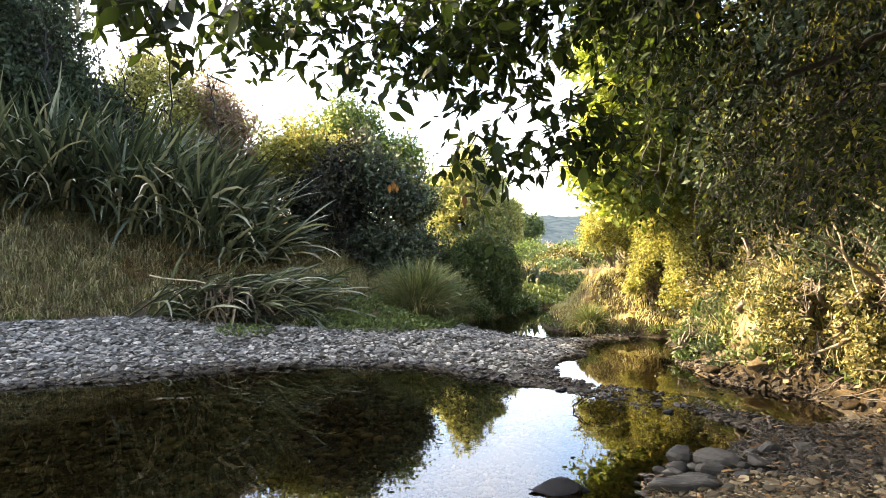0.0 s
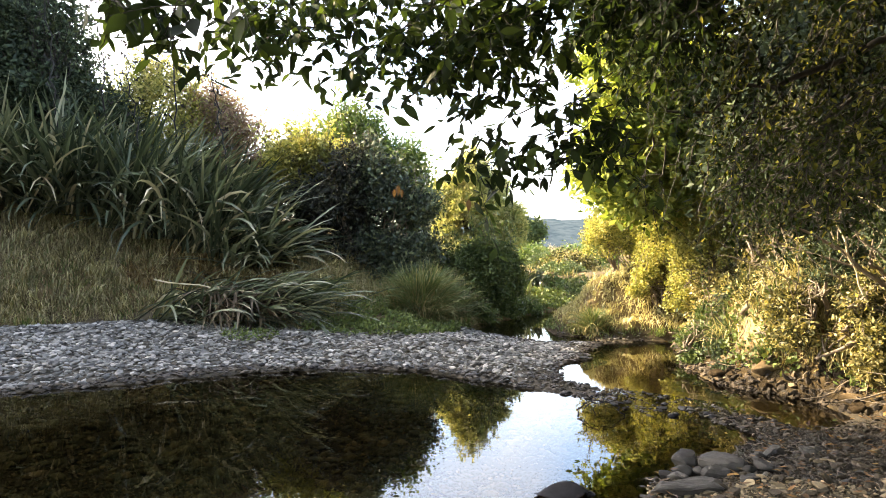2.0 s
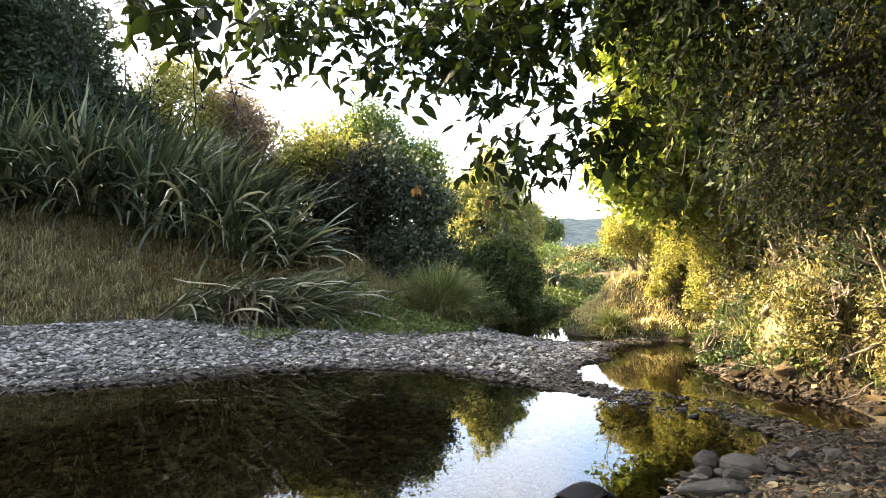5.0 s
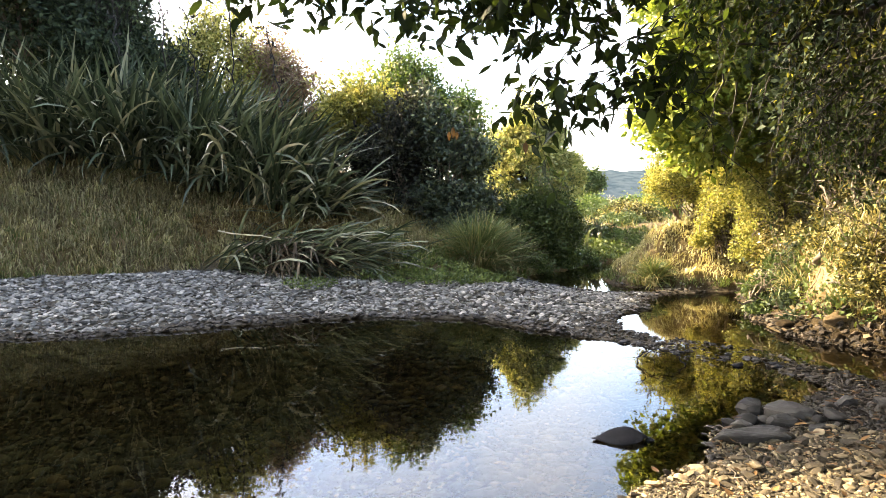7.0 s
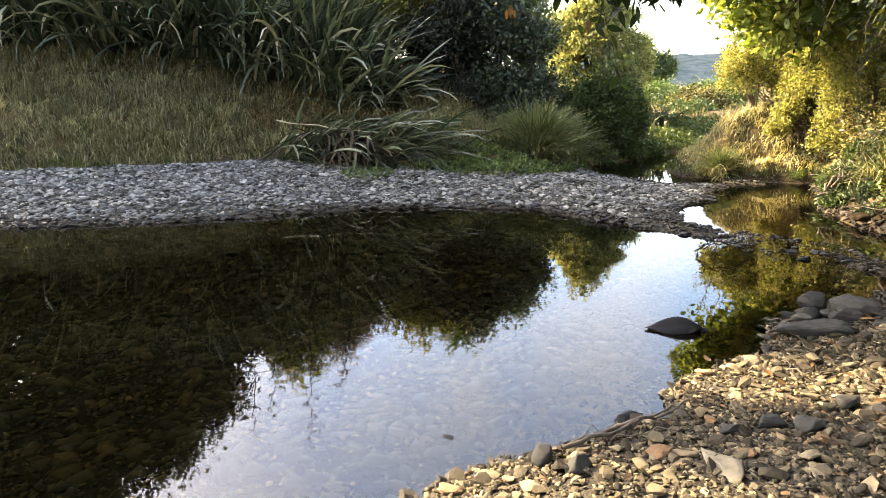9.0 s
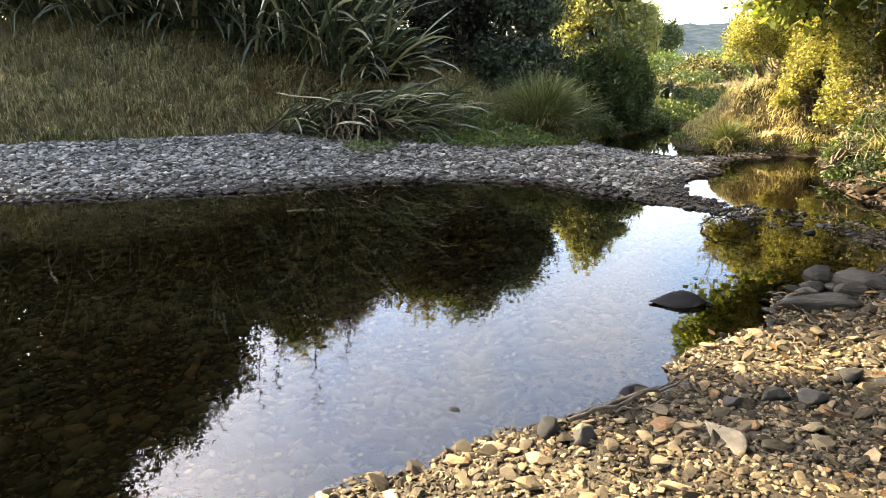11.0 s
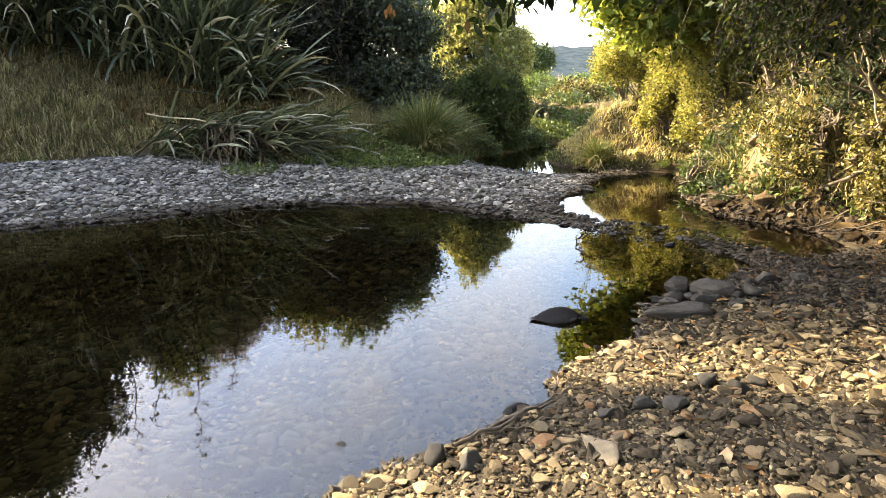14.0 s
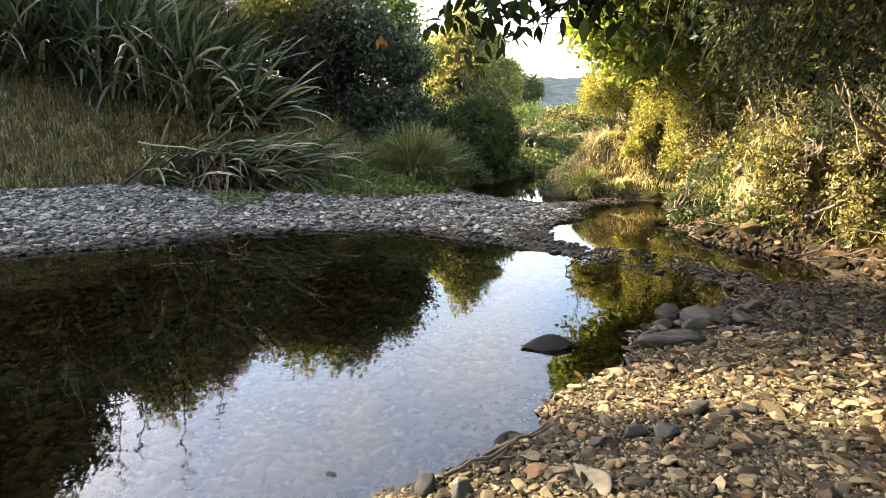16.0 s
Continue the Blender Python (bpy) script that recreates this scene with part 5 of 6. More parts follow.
in_bed = lambda x, y, z, wet, left, right: (wet < -0.15) & ~inside(x, y, RUN)
x, y, s = scatter(g, 20000, (-8, 3.6, -0.5, 10), in_bed, log_size(0.05, 0.26, 2.3))
part("bed_stones", lay(g, x, y, s, STONES_COARSE, 0.55, 0.14).mesh("bed_stones", mat_bed_stone), ground_ob)["kind"] = "stuff"

x, y, s = scatter(g, 24000, (-4.5, 2.4, 1.4, 7.2), in_bed, log_size(0.025, 0.08, 1.8))
part("bed_pebbles", lay(g, x, y, s, STONES_COARSE, 0.3, 0.3).mesh("bed_pebbles", mat_bed_pebble), ground_ob)["kind"] = "stuff"

# loose stones of the near shore, one by one
STONE_MESHES = [mesh_of("stone", v, [f], mat_near_single, False) for v, f in STONES_FINE]
x, y, s = scatter(g, 900, (-0.9, 2.9, 1.7, 4.3), lambda x, y, z, wet, left, right: wet > 0.0, log_size(0.045, 0.14, 2.4))
for k in range(min(300, len(x))):
    ob = part("stone", STONE_MESHES[k % len(STONE_MESHES)], ground_ob)
    ob.matrix_basis = pose(x[k], y[k], float(height(x[k], y[k])[0]) + s[k] * 0.16, g.normal(0, 14), g.normal(0, 14), g.uniform(0, 360)) @ Matrix.Scale(s[k], 4)


def rock_shape(g):
    """A worn boulder: rounded, with a few dull facets."""
    bm = bmesh.new()
    bmesh.ops.create_icosphere(bm, subdivisions=3, radius=0.5)
    v = np.array([x.co[:] for x in bm.verts])
    f = np.array([[x.index for x in p.verts] for p in bm.faces])
    bm.free()
    v = v * (1 + sum(0.055 * np.sin(v @ (k * 3.5) + i) for i, k in enumerate(g.normal(size=(5, 3)))) + sum(0.02 * np.sin(v @ (k * 11) + i) for i, k in enumerate(g.normal(size=(6, 3)))))[:, None]
    for _ in range(8):
        nrm = unit(g.normal(size=3))
        v = v - np.maximum(v @ nrm - g.uniform(0.2, 0.36), 0)[:, None] * nrm * 0.93
    return v, f


def rock(name, at, dims, mat, label, turn_z=0, seed=0, tilt=0, keel=False, blocky=False, slab=False):
    gg = np.random.default_rng(seed)
    v, f = rock_shape(gg)
    if blocky:
        v = np.sign(v) * np.abs(v) ** 0.72
    if slab:
        v = np.sign(v) * np.abs(v) ** np.array([0.8, 0.75, 0.42])
        v[:, :2] *= 1 + 0.09 * np.sin(np.arctan2(v[:, 1], v[:, 0])[:, None] * np.array([3, 5]) + seed)
    v = v / np.ptp(v, axis=0) * np.array(dims)
    if slab:
        v[:, 2] += 0.008 * np.sin(v[:, 0] * 19 + seed) + 0.004 * np.sin(v[:, 1] * 60 + v[:, 0] * 35)
    if blocky:
        v += 0.006 * np.sin(v[:, [1, 2, 0]] * 55 + seed) * np.array([1, 1, 0.5])
    if keel:
        u = v[:, 0] / dims[0] + 0.5
        v[:, 2] *= np.interp(u, (0, 0.25, 0.5, 0.7, 0.85, 0.95, 1), (0.05, 0.32, 0.78, 1.2, 1.25, 0.95, 0.5))
        v[:, 1] += 0.03 * np.sin(u * 3.1) * (v[:, 2] > 0)
        v[:, 1] *= np.interp(u, (0, 0.5, 1), (0.4, 1.0, 0.7))
    me = mesh_of(name, v, [f], mat, not (slab or blocky))
    ob = new(name, me)
    ob.matrix_basis = pose(at[0], at[1], at[2], tilt, 0, turn_z)
    return tagged(ob, label, "rock")


rock("rock", (0.70, 3.78, 0.015), (0.34, 0.17, 0.15), mat_rock_wet, "black wet rock standing out of the pool", 4, 3, keel=True)
rock("rock", (0.88, 3.80, 0.0), (0.07, 0.06, 0.06), mat_rock_wet, "small black stone beside the wet rock", 10, 13)
rock("rock", (1.80, 4.02, 0.10), (0.31, 0.22, 0.17), mat_rock, "rounded grey boulder on the shore", 12, 4, blocky=True)
rock("rock", (1.58, 4.12, 0.08), (0.16, 0.15, 0.13), mat_rock, "grey boulder behind the flat slab", 60, 5, blocky=True)
rock("rock", (1.48, 3.74, 0.075), (0.50, 0.2, 0.075), mat_rock, "flat grey slab with a broken front edge at the water's edge", 3, 6, slab=True)
rock("rock", (1.86, 3.8, 0.085), (0.2, 0.14, 0.08), mat_rock, "dark flat stone beside the slab", 25, 8, slab=True)
rock("rock", (1.68, 3.92, 0.09), (0.17, 0.1, 0.08), mat_rock, "small boulder wedged between slab and boulder", -8, 10, blocky=True)
rock("rock", (2.28, 4.35, 0.08), (0.19, 0.14, 0.09), mat_rock, "dark boulder under the cut bank", 30, 11, blocky=True)
rock("rock", (2.5, 4.3, 0.1), (0.17, 0.13, 0.09), mat_rock, "dark boulder under the cut bank", -20, 12, blocky=True)
for k in range(30):
    x, y = 1.2 + 0.03 * k + gs.normal(0, 0.05), 3.9 + 0.008 * k + gs.normal(0, 0.12)
    d = gs.uniform(0.06, 0.14)
    rock("rock", (x, y, float(height(x, y)[0]) + 0.25 * d), (d, d * 0.8, d * 0.55), mat_rock, "small grey stone in the shore pile", gs.uniform(0, 180), 30 + k)
for k in range(22):
    u = gs.uniform(0, 1)
    x, y = 1.2 + 1.5 * u + gs.normal(0, 0.12), 6.5 - 1.1 * u + gs.normal(0, 0.12)
    d = gs.uniform(0.05, 0.13)
    rock("rock", (x, y, 0.0), (d, d * 0.7, d * 0.42), mat_rock_wet if k % 2 else mat_rock, "dark wet cobble in the shallow riffle", gs.uniform(0, 180), 80 + k)
rock("rock", (0.60, 2.16, 0.11), (0.25, 0.085, 0.06), mat_rock_pale, "pale pointed stone on the shore", -76, 7, 12, keel=True)
rock("rock", (0.33, 2.62, 0.03), (0.13, 0.08, 0.045), mat_rock_wet, "flat dark stone among the stranded twigs", 10, 14)
rock("rock", (-0.42, 2.37, -0.004), (0.055, 0.04, 0.03), mat_rock_wet, "small wet stone tip in the shallows", 0, 9)
for k, (x, y, d) in enumerate([(0.88, 2.55, 0.11), (1.0, 2.52, 0.11), (1.22, 2.72, 0.12), (1.32, 2.62, 0.10), (1.42, 2.68, 0.09), (0.72, 2.5, 0.09), (-0.02, 2.2, 0.12), (0.1, 2.12, 0.11)]):
    rock("rock", (x, y, float(height(x, y)[0]) + 0.2 * d), (d, d * 0.75, d * 0.6), mat_rock, "cobble bedded in the shore gravel", 37 * k, 60 + k)


# ---- grass ----
def blades(g, x, y, z, ln, width, flop=0.9, heading=None, n=4):
    k = len(x)
    base = np.stack([x, y, z], 1)
    head = g.uniform(0, 6.28, k) if heading is None else heading + g.normal(0, 0.6, k)
    rise = radians(88) - np.abs(g.normal(0, 0.3 + 0.12 * flop, k))
    return strap_leaves(base, head, rise, ln, width, g.uniform(0.3, 1.6, k) * flop, g.normal(0, 0.5, k), n)


def ribbons(g, x, y, z, ln, width, flop=0.9, heading=None):
    """Short grass: narrow bent ribbons of two pieces each."""
    k = len(x)
    head = g.uniform(0, 6.28, k) if heading is None else heading + g.normal(0, 0.6, k)
    rise = radians(88) - np.abs(g.normal(0, 0.3 + 0.12 * flop, k))
    bow = g.uniform(0.3, 1.6, k) * flop * 0.55
    c = [np.stack([x, y, z], 1)]
    for ang in (rise, rise - bow):
        c.append(c[-1] + (np.stack([np.cos(head) * np.cos(ang), np.sin(head) * np.cos(ang), np.sin(ang)], 1) * (ln * 0.5)[:, None]))
    face = head + g.normal(0, 0.6, k)
    side = np.stack([-np.sin(face), np.cos(face), g.normal(0, 0.2, k)], 1) * (width * 0.5)[:, None]
    v = np.stack([c[0] - side, c[0] + side, c[1] - side * 0.85, c[1] + side * 0.85, c[2] - side * 0.08, c[2] + side * 0.08], 1).reshape(-1, 3)
    i = np.arange(k)[:, None] * 6
    return v, np.concatenate([i + np.array([[0, 1, 3, 2]]), i + np.array([[2, 3, 5, 4]])])


def turf(name, n, box, keep, ln, width, mat, label, seed, flop=0.9, clump=0, heading=None):
    g = np.random.default_rng(seed)
    x, y = g.uniform(box[0], box[1], n), g.uniform(box[2], box[3], n)
    if clump:
        x = np.repeat(x, clump) + g.normal(0, 0.05, n * clump)
        y = np.repeat(y, clump) + g.normal(0, 0.05, n * clump)
    z, shingle, silt, wet, left, right = land(x, y)
    k = keep(x, y, z, wet, left, right) & (wet > 0.05)
    x, y, z = x[k], y[k], z[k]
    if heading is None:
        heading = 2.6 * rough(x, y, 0.9, seed) + 1.6 * rough(x, y, 0.25, seed + 1) - 1.0
    v, q = ribbons(g, x, y, z - 0.01, ln * g.uniform(0.5, 1.3, len(x)), np.full(len(x), width), flop, heading)
    tagged(new(name, mesh_of(name, v, [q], mat)), label, "grass", kind="stuff")


turf("bank_grass", 6500, (-14, 1, 6.5, 13), lambda x, y, z, wet, left, right: (left > 0.1 + 0.15 * rough(x, y, 0.9, 8)) & ((x < -1.8) | (y > 11)), 0.3, 0.014, mat_grass_dry,
     "matted dry grass on the sloping bank", 201, 4.6, 13)
turf("bank_grass", 1500, (-14, -1, 6.5, 13), lambda x, y, z, wet, left, right: (left > 0.3) & (rough(x, y, 1.2, 19) > -0.1), 0.2, 0.013, mat_grass_pale,
     "pale straw among the bank grass", 211, 3.2, 4)
turf("bank_grass", 3600, (-11, 1, 7.0, 13), lambda x, y, z, wet, left, right: (left > 0.0) & (rough(x, y, 1.7, 9) > 0.0) & ((x < -1.8) | (y > 11)), 0.15, 0.011, mat_grass_green,
     "green grass patches on the sloping bank", 202, 1.2, 9)
turf("bank_tussocks", 300, (-12, -1.5, 7.0, 12.5), lambda x, y, z, wet, left, right: left > 0.35, 0.34, 0.013, mat_grass_dry,
     "tangled tussocks of dry grass on the sloping bank", 215, 2.6, 46)
turf("bank_tussocks", 140, (-12, -1.5, 7.0, 12.0), lambda x, y, z, wet, left, right: left > 0.2, 0.3, 0.013, mat_grass_pale,
     "tangled tussocks of bleached grass on the sloping bank", 216, 2.8, 34)
turf("dead_bracken", 260, (-5.6, -3.0, 10.5, 11.5), lambda x, y, z, wet, left, right: rough(x, y, 0.7, 61) > -0.1, 0.3, 0.016, mat_withered,
     "brown dead bracken along the brow of the bank", 217, 2.8, 24)
turf("mound_grass", 2500, (1.8, 7, 4.6, 16), lambda x, y, z, wet, left, right: (right > 0.3) & (y < 9.8) & (clay_bare(x, y, right) < 0.4), 0.14, 0.012, mat_grass_dry,
     "sun-bleached dry grass on the cut bank", 203, 1.7, 9)
turf("mound_grass", 2200, (3.6, 9, -8, 4.6), lambda x, y, z, wet, left, right: right > 0.1, 0.2, 0.013, mat_grass_dry,
     "dry grass on the near bank", 213, 2.0, 8)
turf("far_grass", 2600, (-2, 14, 14, 40), lambda x, y, z, wet, left, right: (right > 0.1) | (left > 0.25), 0.24, 0.02, mat_grass_dry,
     "rank grass along the upper creek", 204, 1.0, 5)
turf("mound_grass", 3600, (1.8, 6.5, 4.6, 16), lambda x, y, z, wet, left, right: (right > np.where(y > 9.4, 0.2, 0.6)) & (clay_bare(x, y, right) < 0.3), 0.10, 0.012, mat_grass_pale,
     "sun-bleached straw hanging over the cut bank", 206, 1.9, 10)
turf("bank_drape", 800, (2.6, 5.0, 4.4, 9.0), lambda x, y, z, wet, left, right: (right > 0.3) & (right < 1.2) & (rough(x, y, 0.8, 41) > 0.1), 0.36, 0.014, mat_grass_pale,
     "long straw draped down the cut bank", 208, 2.6, 12, math.pi + 0.3)
turf("bank_drape", 900, (2.6, 4.6, 4.4, 9.6), lambda x, y, z, wet, left, right: (right > 0.3) & (right < 0.8) & (rough(x, y, 0.7, 42) > 0.0), 0.3, 0.016, mat_tuft,
     "green blades among the straw of the cut bank", 209, 1.8, 8, math.pi)
turf("mound_grass", 3000, (1.6, 5.5, 9.4, 14), lambda x, y, z, wet, left, right: right > 0.12, 0.11, 0.012, mat_grass_pale,
     "short bleached grass on the rounded mound", 212, 1.6, 9)
turf("mound_fringe", 900, (1.6, 4.2, 9.6, 12.6), lambda x, y, z, wet, left, right: (right > 0.0) & (right < 0.14), 0.16, 0.014, mat_herb,
     "dark green blades hanging from the undercut mound", 214, 2.4, 9)
turf("brown_grass", 900, (-3.0, 0.6, 9.6, 13.5), lambda x, y, z, wet, left, right: (left > 0.5) & (y > 10.6 - 0.4 * (x + 1)), 0.42, 0.012, mat_grass_dry,
     "rank brown grass under the dark bush", 207, 1.4, 8)


def herbs(n, box, keep, tall, size, seed, label, mat=None):
    g = np.random.default_rng(seed)
    x, y = g.uniform(box[0], box[1], n), g.uniform(box[2], box[3], n)
    z, _, _, wet, left, right = land(x, y)
    k = keep(x, y, wet, left, right) & (wet > 0.03)
    c = np.stack([x, y, z + tall * g.uniform(0, 1, n) * (0.6 + 0.4 * rough(x, y, 0.6, 31))], 1)[k]
    v, q = small_leaves(c, g.normal(size=c.shape) + np.array([0, 0, 0.3]), size, 0.45, g)
    tagged(new("creek_herbs", mesh_of("creek_herbs", v, [q], mat or mat_herb)), label, "herbs", kind="stuff")


herbs(20000, (-2.1, 0.6, 8.6, 11.4), lambda x, y, wet, left, right: (left > -0.08) & (rough(x, y, 0.5, 37) > -0.5) & (left < 1.7 + 0.5 * rough(x, y, 0.9, 33)), 0.15, 0.06, 411, "low leafy green herbs beside the shingle")
herbs(1200, (-3.2, -2.2, 8.3, 9.3), lambda x, y, wet, left, right: np.hypot(x + 2.75, y - 8.8) < 0.4, 0.1, 0.05, 412, "small green weeds growing in the shingle")
herbs(15000, (2.7, 4.4, 4.4, 9.6), lambda x, y, wet, left, right: (right > 0.2) & (right < 0.75) & (rough(x, y, 0.5, 35) > -0.3), 0.26, 0.07, 413, "weeds hanging over the water's edge")
herbs(2200, (2.8, 4.4, 4.4, 9.6), lambda x, y, wet, left, right: (right > 0.2) & (right < 0.8), 0.16, 0.07, 414, "brown dead leaves caught along the bank's foot", mat_withered)
herbs(22000, (0.3, 4.0, 11.0, 17.5), lambda x, y, wet, left, right: (left > -0.08) & (left < 1.6), 0.26, 0.09, 415, "low herbs along the upper creek")


def sedge(x, y, tall, n, seed, label, wide=0.12, flop=1.2):
    g = np.random.default_rng(seed)
    top = thing("sedge_tuft", (x, y, float(height(x, y)[0])), label, "grass tuft", "sedge tufts")
    v, q = blades(g, g.normal(0, wide, n), g.normal(0, wide, n), np.full(n, -0.03), tall * g.uniform(0.7, 1.25, n), np.full(n, 0.016), flop, None, 7)
    part("foliage", mesh_of("foliage", v, [q], mat_tuft), top)
    v, q = blades(g, g.normal(0, 0.13, n // 3), g.normal(0, 0.13, n // 3), np.full(n // 3, -0.03), tall * 0.8 * g.uniform(0.7, 1.2, n // 3), np.full(n // 3, 0.012), 2.3, None, 7)
    part("dry_skirt", mesh_of("dry_skirt", v, [q], mat_grass_dry), top, "straw-coloured skirt of dead blades")


sedge(-0.42, 10.7, 1.0, 1200, 301, "tall green sedge tuft with a straw-coloured skirt")
sedge(2.44, 10.42, 0.46, 420, 302, "drooping sedge tuft at the tip of the mound", 0.04, 1.4)
sedge(0.05, 11.7, 0.85, 500, 303, "green sedge tuft at the creek edge")


# ---- dead leaves, sticks and roots ----
def litter():
    g = np.random.default_rng(401)
    n = 1500
    x, y = g.uniform(-0.6, 4.2, n), g.uniform(1.6, 5.4, n)
    z, _, _, wet, _, right = land(x, y)
    k = (wet > 0.02) & (rough(x, y, 1.3, 21) + 0.5 * (x - 1.5) > g.normal(0, 0.7, n))
    c = np.stack([x, y, z + 0.035 + g.uniform(0, 0.03, n)], 1)[k]
    bag = Bag()
    for p in c:
        sv, sq = LEAF_SHAPES[g.integers(0, 5)]
        m = turn(np.array([g.uniform(0, 6.28)]), np.array([1.45 + g.normal(0, 0.25)]), np.array([g.normal(0, 0.3)]))[0]
        bag.add(sv * g.uniform(0.25, 0.6) @ m.T + p, sq)
    part("leaf_litter", bag.mesh("leaf_litter", mat_dead_leaf), ground_ob)["kind"] = "stuff"


def stick(a, b, r, sag=0.0, mat=mat_wood_grey, label="weathered grey stick lying on the stones", name="stick", cat="stick"):
    g = np.random.default_rng(int(abs(a[0] * 1000)) + 7)
    pts = bend(np.zeros(3), np.asarray(b, float) - np.asarray(a, float), sag, 0.012, 8, g)
    v, q = tube(pts, [r, r * 0.8, r * 0.35], 6)
    ob = new(name, mesh_of(name, v, [q], mat))
    ob.location = a
    return tagged(ob, label, cat)


def on_ground(x, y, up):
    return (x, y, float(height(x, y)[0]) + up)


litter()
for k, (x0, y0, x1, y1, r) in enumerate([(0.05, 2.26, 0.48, 2.6, 0.010), (0.0, 2.34, 0.36, 2.5, 0.007), (0.2, 2.42, 0.55, 2.66, 0.012), (0.1, 2.42, 0.3, 2.62, 0.003), (0.24, 2.36, 0.5, 2.44, 0.004),
                                         (0.42, 2.62, 0.72, 2.84, 0.006), (0.16, 2.5, 0.42, 2.7, 0.003), (0.5, 2.72, 0.62, 3.02, 0.004)]):
    stick(on_ground(x0, y0, 0.03), on_ground(x1, y1, 0.06), r, mat=mat_bark, label="thin dark twig stranded at the water's edge")
gk = np.random.default_rng(402)
for k in range(34):
    x, y = gk.uniform(0.7, 3.6), gk.uniform(2.2, 5.0)
    w, ln = gk.uniform(0, 3.14), gk.uniform(0.12, 0.4)
    if land(np.array([x]), np.array([y]))[3][0] > 0.1:
        stick(on_ground(x, y, 0.04), on_ground(x + ln * math.cos(w), y + ln * math.sin(w), 0.05), gk.uniform(0.002, 0.005), mat=mat_bark, label="thin dry twig among the shore stones")
# dead twig standing in the shallows
for a, b, r in [((1.18, 5.62, -0.03), (1.28, 5.62, 0.13), 0.009), ((1.28, 5.62, 0.12), (1.55, 5.6, 0.07), 0.007), ((1.24, 5.62, 0.05), (1.5, 5.58, 0.16), 0.005), ((1.58, 5.56, -0.02), (1.5, 5.58, 0.12), 0.007), ((1.34, 5.6, -0.02), (1.3, 5.6, 0.18), 0.004), ((1.42, 5.6, 0.1), (1.4, 5.56, 0.2), 0.003), ((1.26, 5.6, 0.1), (1.16, 5.6, 0.17), 0.004)]:
    stick(a, b, r, -0.02, mat_twig, "bare dead twig standing in the shallows")
# stalk lying across the low flax
stick((-4.45, 9.5, 0.95), (-2.8, 9.3, 0.78), 0.012, 0.03, mat_flax_dead, "bleached flax stalk fallen across the low clump", "flax_stalk", "stalk")
# leaning stems of the right bank
for a, b, r in [((4.19, 6.0, 0.38), (3.86, 6.0, 1.4), 0.016), ((3.87, 6.0, 1.36), (3.62, 6.0, 1.95), 0.012), ((3.86, 6.0, 1.4), (3.4, 6.05, 2.0), 0.009), ((4.9, 6.0, 1.2), (3.95, 6.4, 1.9), 0.012), ((5.2, 6.0, 1.2), (4.1, 6.9, 2.3), 0.018), ((4.3, 7.6, 0.9), (4.0, 7.9, 2.4), 0.014)]:
    stick(a, b, r, -0.05, mat_bark_pale, "pale leaning stem rooted in the cut bank", "leaning_stem", "stem")
# roots and clods along the foot of the cut bank
for k in range(22):
    y = gk.uniform(4.9, 9.4)
    x = float(np.interp(y, (4.6, 5.6, 6.05, 6.42, 6.65, 7.2, 7.9, 8.55, 9.3), (3.8, 3.8, 3.68, 3.5, 3.18, 3.07, 3.08, 3.28, 3.5))) + gk.uniform(0.0, 0.35)
    ln = gk.uniform(0.2, 0.6)
    stick((x + 0.15, y, float(height(x + 0.15, y)[0]) + 0.05), (x - 0.2 + gk.normal(0, 0.1), y + gk.normal(0, ln), float(height(x, y)[0]) + gk.uniform(-0.05, 0.12)), gk.uniform(0.004, 0.011),
          gk.uniform(0.0, 0.08), mat_bark, "bare root hanging from the cut bank", "root", "root")


# clay ledges jutting from the foot of the cut bank
for k, (x, y, z, dims, a) in enumerate([(3.5, 6.8, 0.2, (0.42, 0.32, 0.26), 20), (4.02, 5.95, 0.05, (0.6, 0.4, 0.22), -30), (3.35, 7.45, 0.12, (0.34, 0.3, 0.2), 50), (4.05, 6.35, 0.32, (0.4, 0.34, 0.26), -10)]):
    tagged(rock("clay_ledge", (x, y, z), dims, mat_clay, "brown clay ledge jutting from the cut bank", a, 530 + k), category="earth")
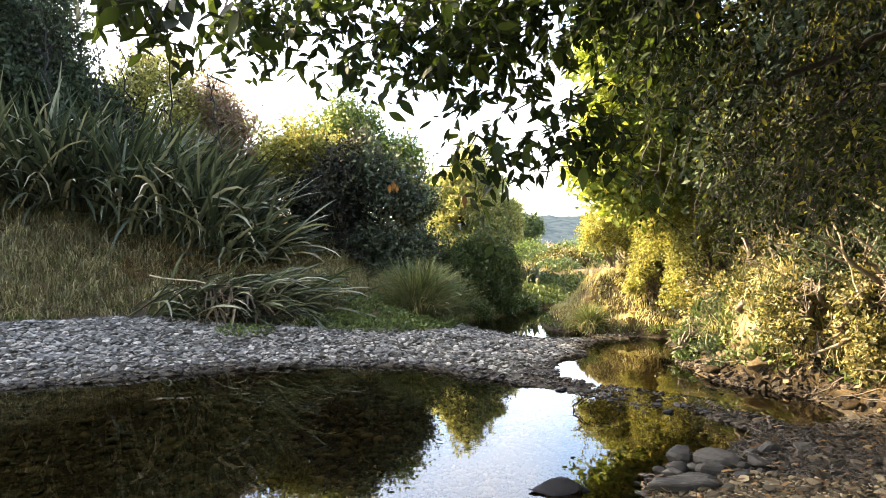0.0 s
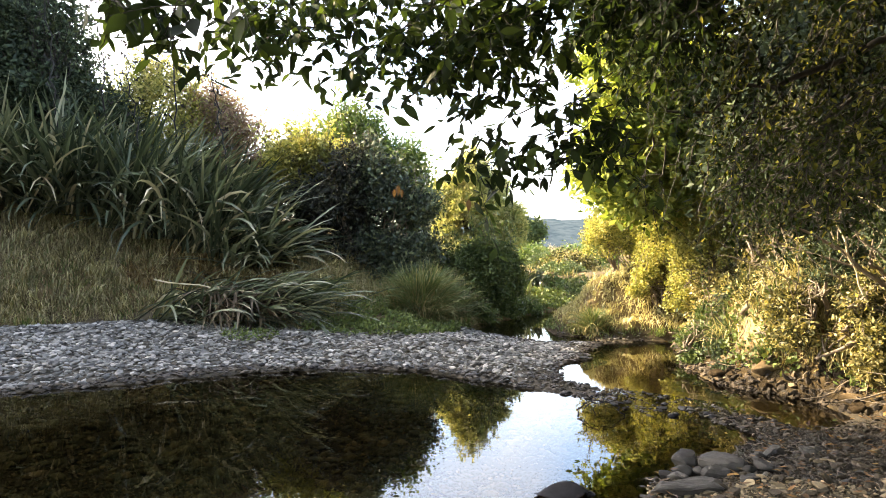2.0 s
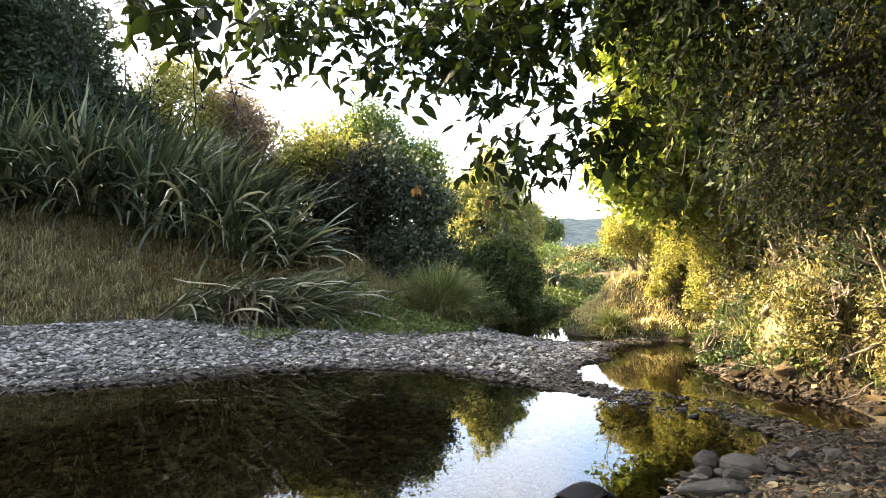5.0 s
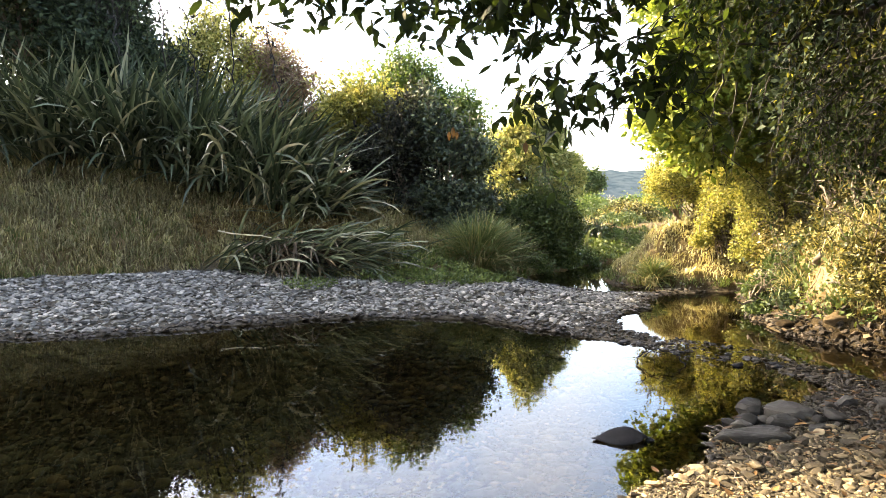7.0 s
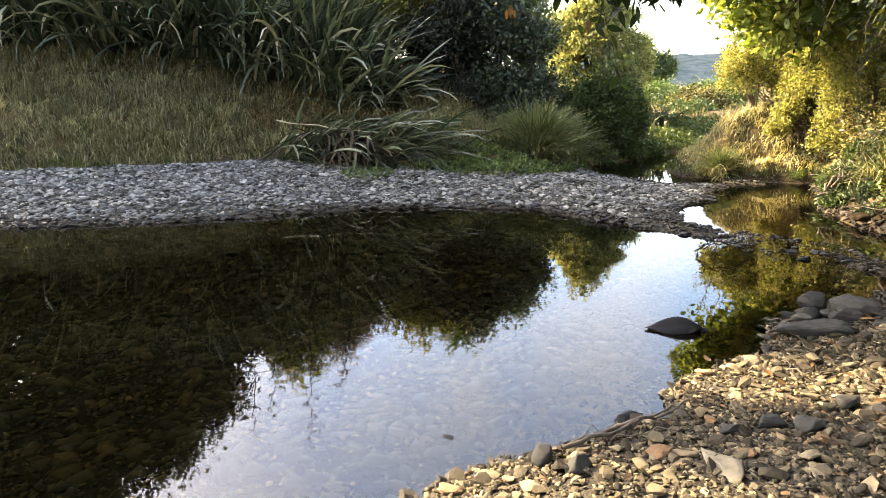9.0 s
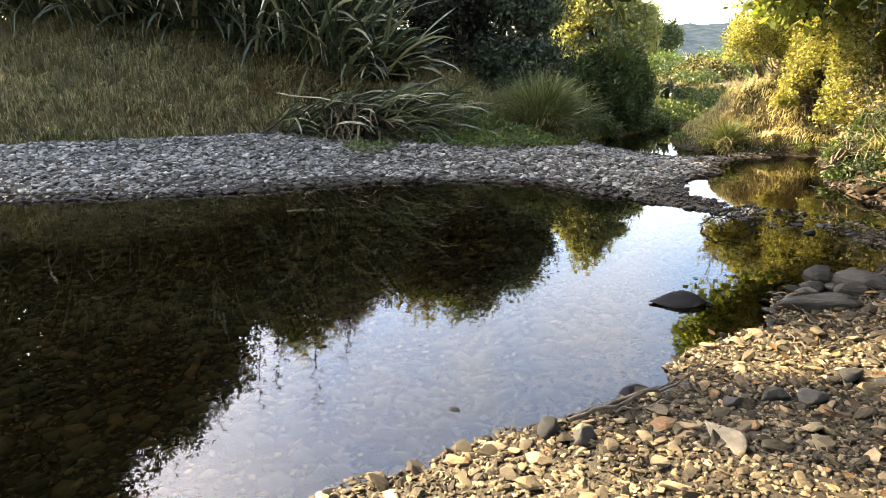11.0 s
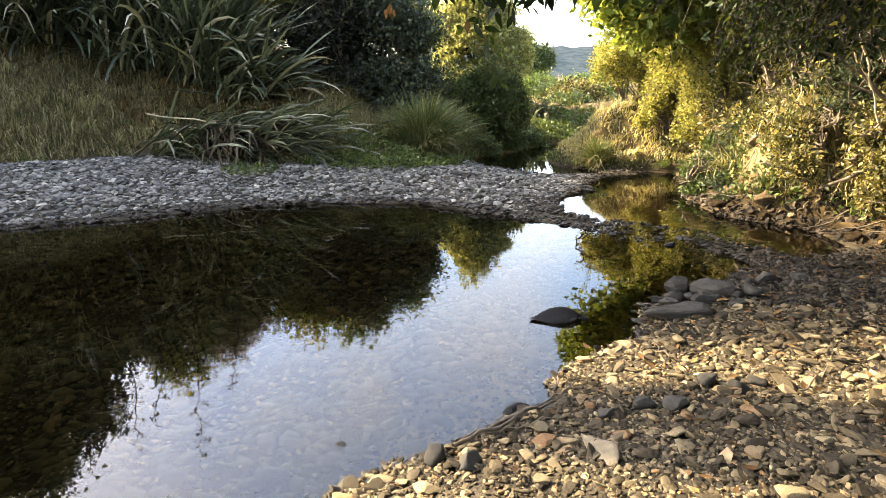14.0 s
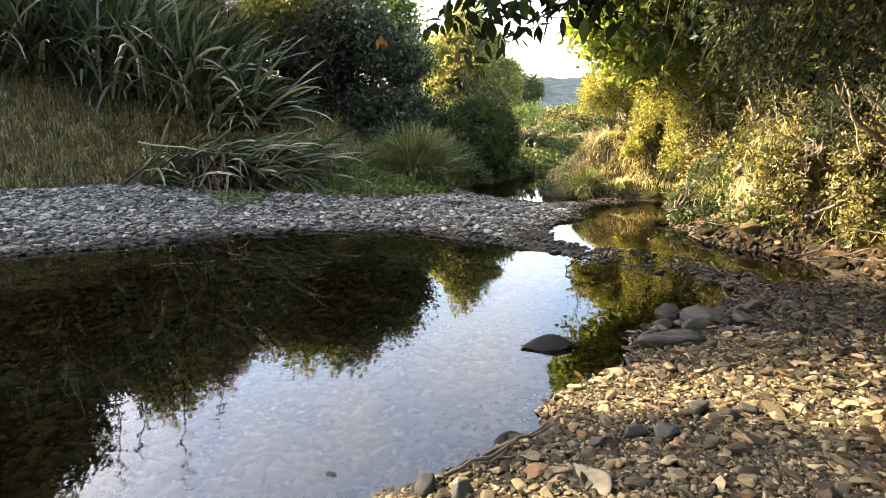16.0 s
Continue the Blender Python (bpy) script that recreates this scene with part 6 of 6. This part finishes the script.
# dry stems, dead branches and canes tangled over the bank
for k in range(44):
    y = gk.uniform(5.3, 9.6)
    x = float(np.interp(y, (4.6, 5.6, 6.05, 6.42, 6.65, 7.2, 7.9, 8.55, 9.3), (3.8, 3.8, 3.68, 3.5, 3.18, 3.07, 3.08, 3.28, 3.5))) + gk.uniform(0.25, 1.2)
    z = float(height(x, y)[0])
    w, ln = gk.uniform(0, 6.28), gk.uniform(0.25, 0.75)
    x1, y1 = x + ln * math.cos(w), y + 0.6 * ln * math.sin(w)
    stick((x, y, z + gk.uniform(0.0, 0.15)), (x1, y1, max(z, float(height(x1, y1)[0])) + gk.uniform(0.1, 0.55)), gk.uniform(0.003, 0.008), gk.uniform(-0.08, 0.06),
          mat_bark if k % 3 else mat_bark_pale, "dry dead cane tangled on the cut bank", "dead_cane", "cane")
for a, b, r in [((4.5, 6.1, 0.95), (3.3, 6.0, 1.72), 0.026), ((4.35, 5.9, 1.1), (3.7, 6.1, 1.9), 0.012), ((4.7, 6.3, 1.0), (4.15, 5.9, 1.75), 0.018), ((4.6, 6.6, 1.15), (3.5, 6.9, 1.55), 0.014), ((3.9, 6.9, 1.1), (3.1, 7.2, 1.42), 0.009)]:
    stick(a, b, r, -0.06, mat_bark, "dead brown branch propped across the dark hollow of the bank", "dead_branch", "branch")
# clods fallen from the cut bank
for k in range(14):
    y = gk.uniform(4.7, 9.6)
    x = float(np.interp(y, (4.6, 5.6, 6.05, 6.42, 6.65, 7.2, 7.9, 8.55, 9.3), (3.8, 3.8, 3.68, 3.5, 3.18, 3.07, 3.08, 3.28, 3.5))) + gk.normal(0.12, 0.1)
    d = gk.uniform(0.08, 0.22)
    tagged(rock("clod", (x, y, float(height(x, y)[0]) + 0.12 * d), (d, d * 0.8, d * 0.55), mat_soil, "brown earth clod slumped from the cut bank", gk.uniform(0, 180), 500 + k), category="clod")


def dead_leaf_hanging(at, size, seed):
    g = np.random.default_rng(seed)
    v, q = broad_leaf_mesh(g, size, size * 0.4)
    ob = new("hanging_dead_leaf", mesh_of("hanging_dead_leaf", v, [q], mat_dead_leaf))
    ob.location = at
    return tagged(ob, "withered orange leaf dangling over the pool", "leaf")


dead_leaf_hanging((-0.31, 3.87, 1.89), 0.075, 1)
dead_leaf_hanging((-0.335, 3.88, 1.865), 0.06, 5)
dead_leaf_hanging((-0.285, 3.86, 1.86), 0.055, 6)
dead_leaf_hanging((0.14, 4.2, 1.83), 0.09, 3)
